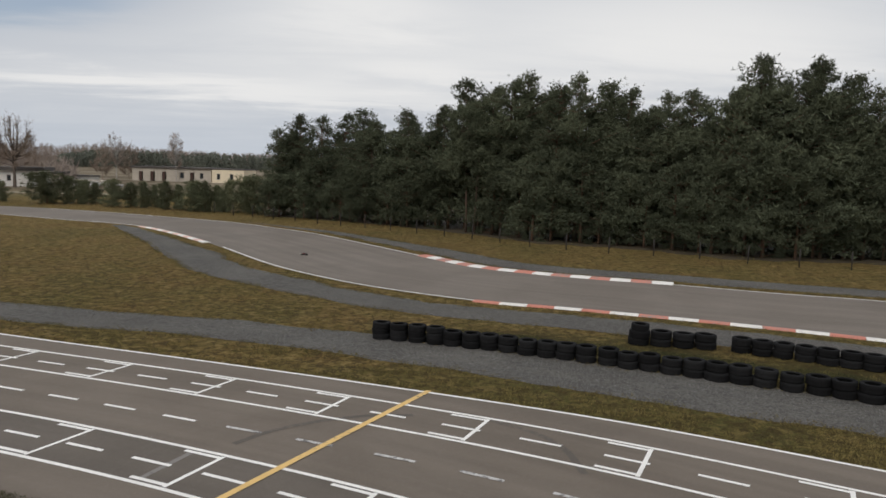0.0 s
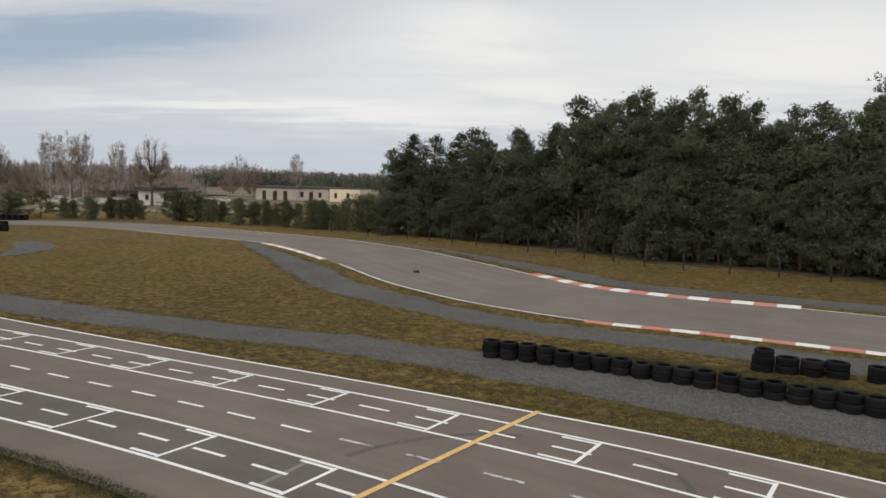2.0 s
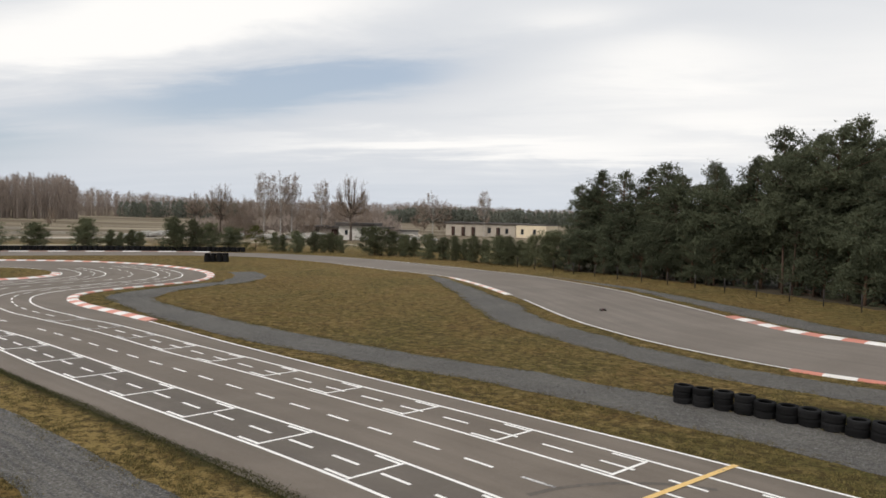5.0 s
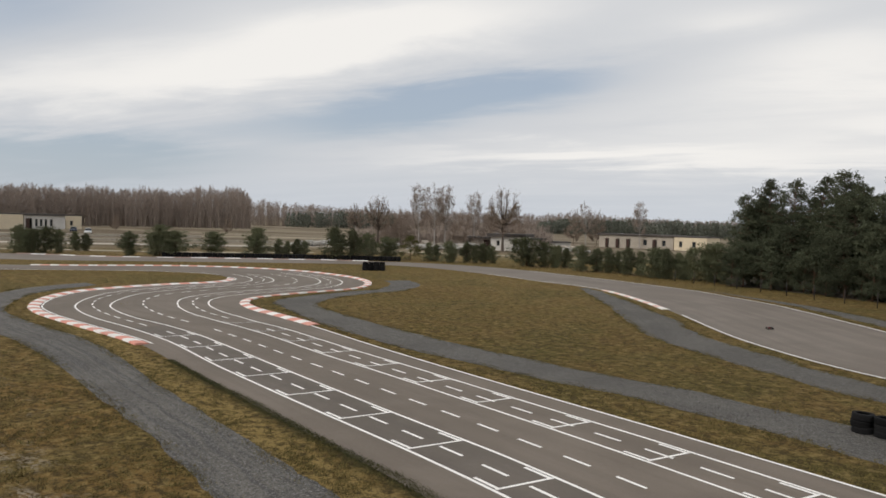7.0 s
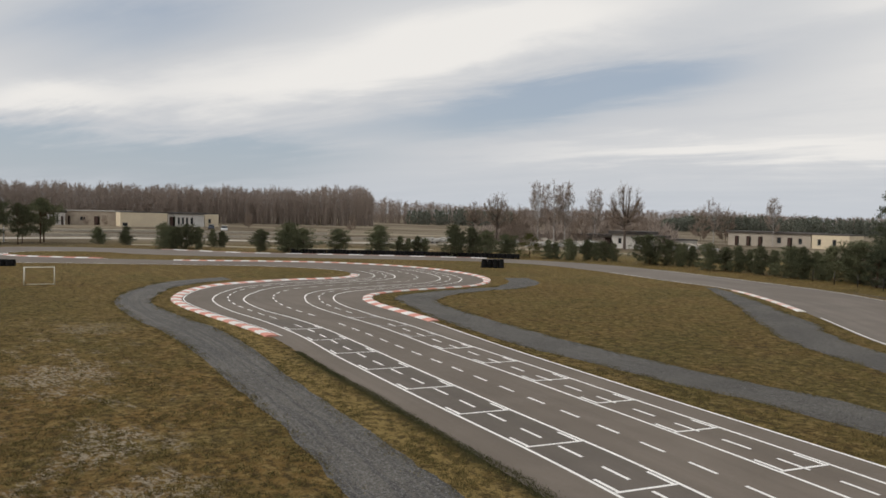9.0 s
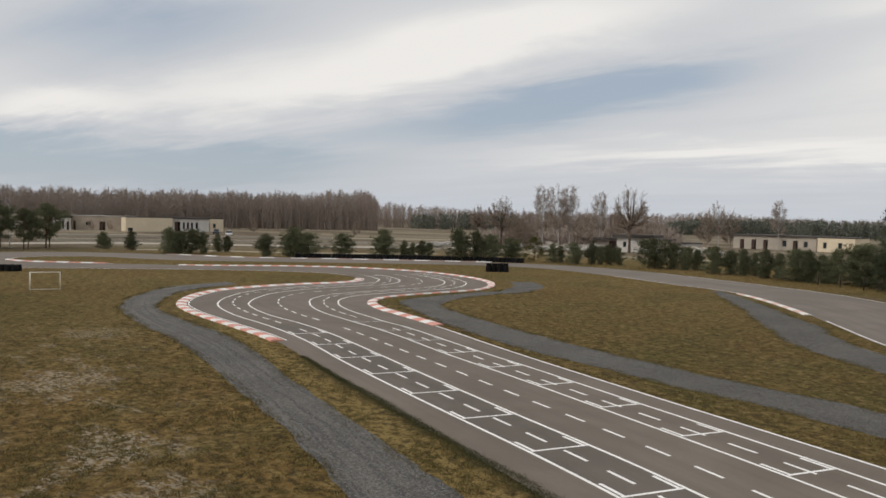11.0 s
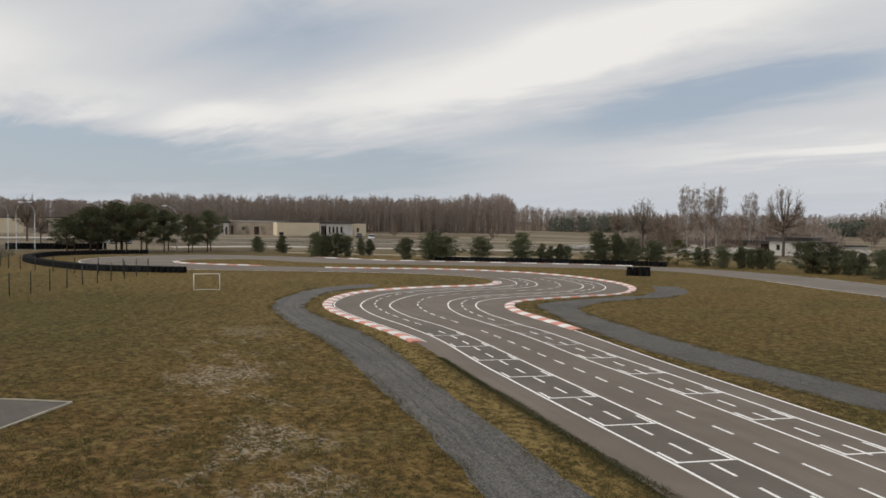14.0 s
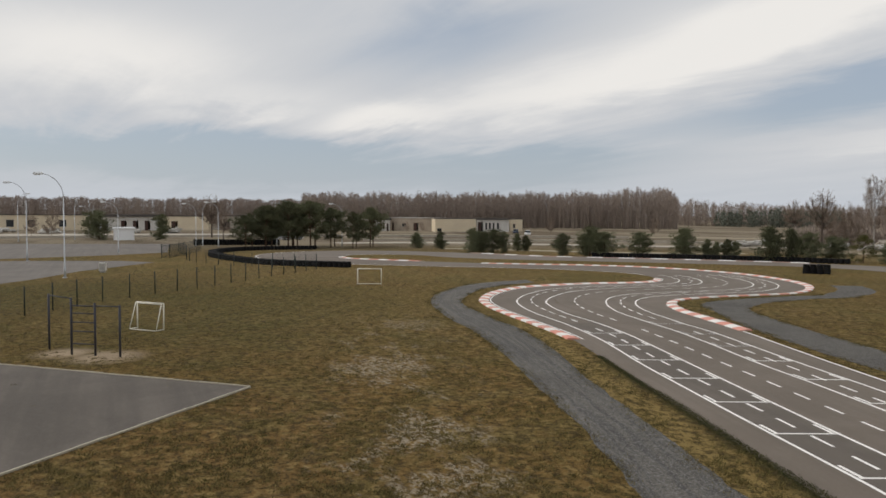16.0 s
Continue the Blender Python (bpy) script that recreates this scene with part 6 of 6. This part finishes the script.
# turf and weeds under and behind the tyre barrier
back_of_row = resample(glide([(-2.6, 24.9), (0.5, 24.3), (4.0, 23.1), (9.2, 20.8), (12.0, 19.4), (17.0, 16.6)], 8), 0.02)
weeds = np.repeat(back_of_row, 6, 0)
weeds = weeds + np.column_stack([0.42 * np.ones(len(weeds)), 0.9 * np.ones(len(weeds))]) * grng.uniform(0.0, 1.5, len(weeds))[:, None] + grng.normal(0, 0.05, weeds.shape)
weeds = weeds[np.array([noise.noise((x * 0.9, y * 0.9, 7.0)) for x, y in weeds]) + grng.uniform(-0.3, 0.3, len(weeds)) > -0.12]
turf("grass_edge", "mossy green grass growing between the tyre barriers", weeds, 7, 0.03, 0.11, 0.012, 0.026, M_MOSS, 8, 0.08)


# ------------------------------------------------------------------ loose stones on the near gravel
def stones(name, label, a, b, per_metre, seed):
    rng = np.random.default_rng(seed)
    aa, bb = resample_pair(a, b)
    near = np.hypot(aa[:, 0], aa[:, 1]) < 42
    aa, bb = aa[near], bb[near]
    if len(aa) < 3:
        return
    n = int(len(aa) * 0.12 * per_metre)
    i = rng.integers(0, len(aa), n)
    w = rng.uniform(0.0, 1.0, n)[:, None]
    p = aa[i] * (1 - w) + bb[i] * w + rng.normal(0, 0.05, (n, 2))
    r = rng.uniform(0.008, 0.022, n)
    shape = np.array([(1, 0, 0), (0, 1, 0), (-1, 0, 0), (0, -1, 0), (0, 0, 1)], float)
    turn = rng.uniform(0, 2 * math.pi, n)
    c, s = np.cos(turn), np.sin(turn)
    k = shape[None] * rng.uniform(0.6, 1.4, (n, 5, 1)) * r[:, None, None]
    v = np.stack([k[..., 0] * c[:, None] - k[..., 1] * s[:, None] + p[:, None, 0], k[..., 0] * s[:, None] + k[..., 1] * c[:, None] + p[:, None, 1], k[..., 2] * 0.8 + 0.006], -1)
    tri = v[:, [0, 1, 4, 1, 2, 4, 2, 3, 4, 3, 0, 4]].reshape(-1, 3)
    tagged(new(name, fast_mesh(name, tri, M_STONE)), label, "gravel stones", kind="stuff")


for k, ((a, b), dense) in enumerate(zip(strips, (240, 120, 170, 60))):
    stones("gravel_stones", "loose grey crushed stones on the gravel strip", a, b, dense, 30 + k)
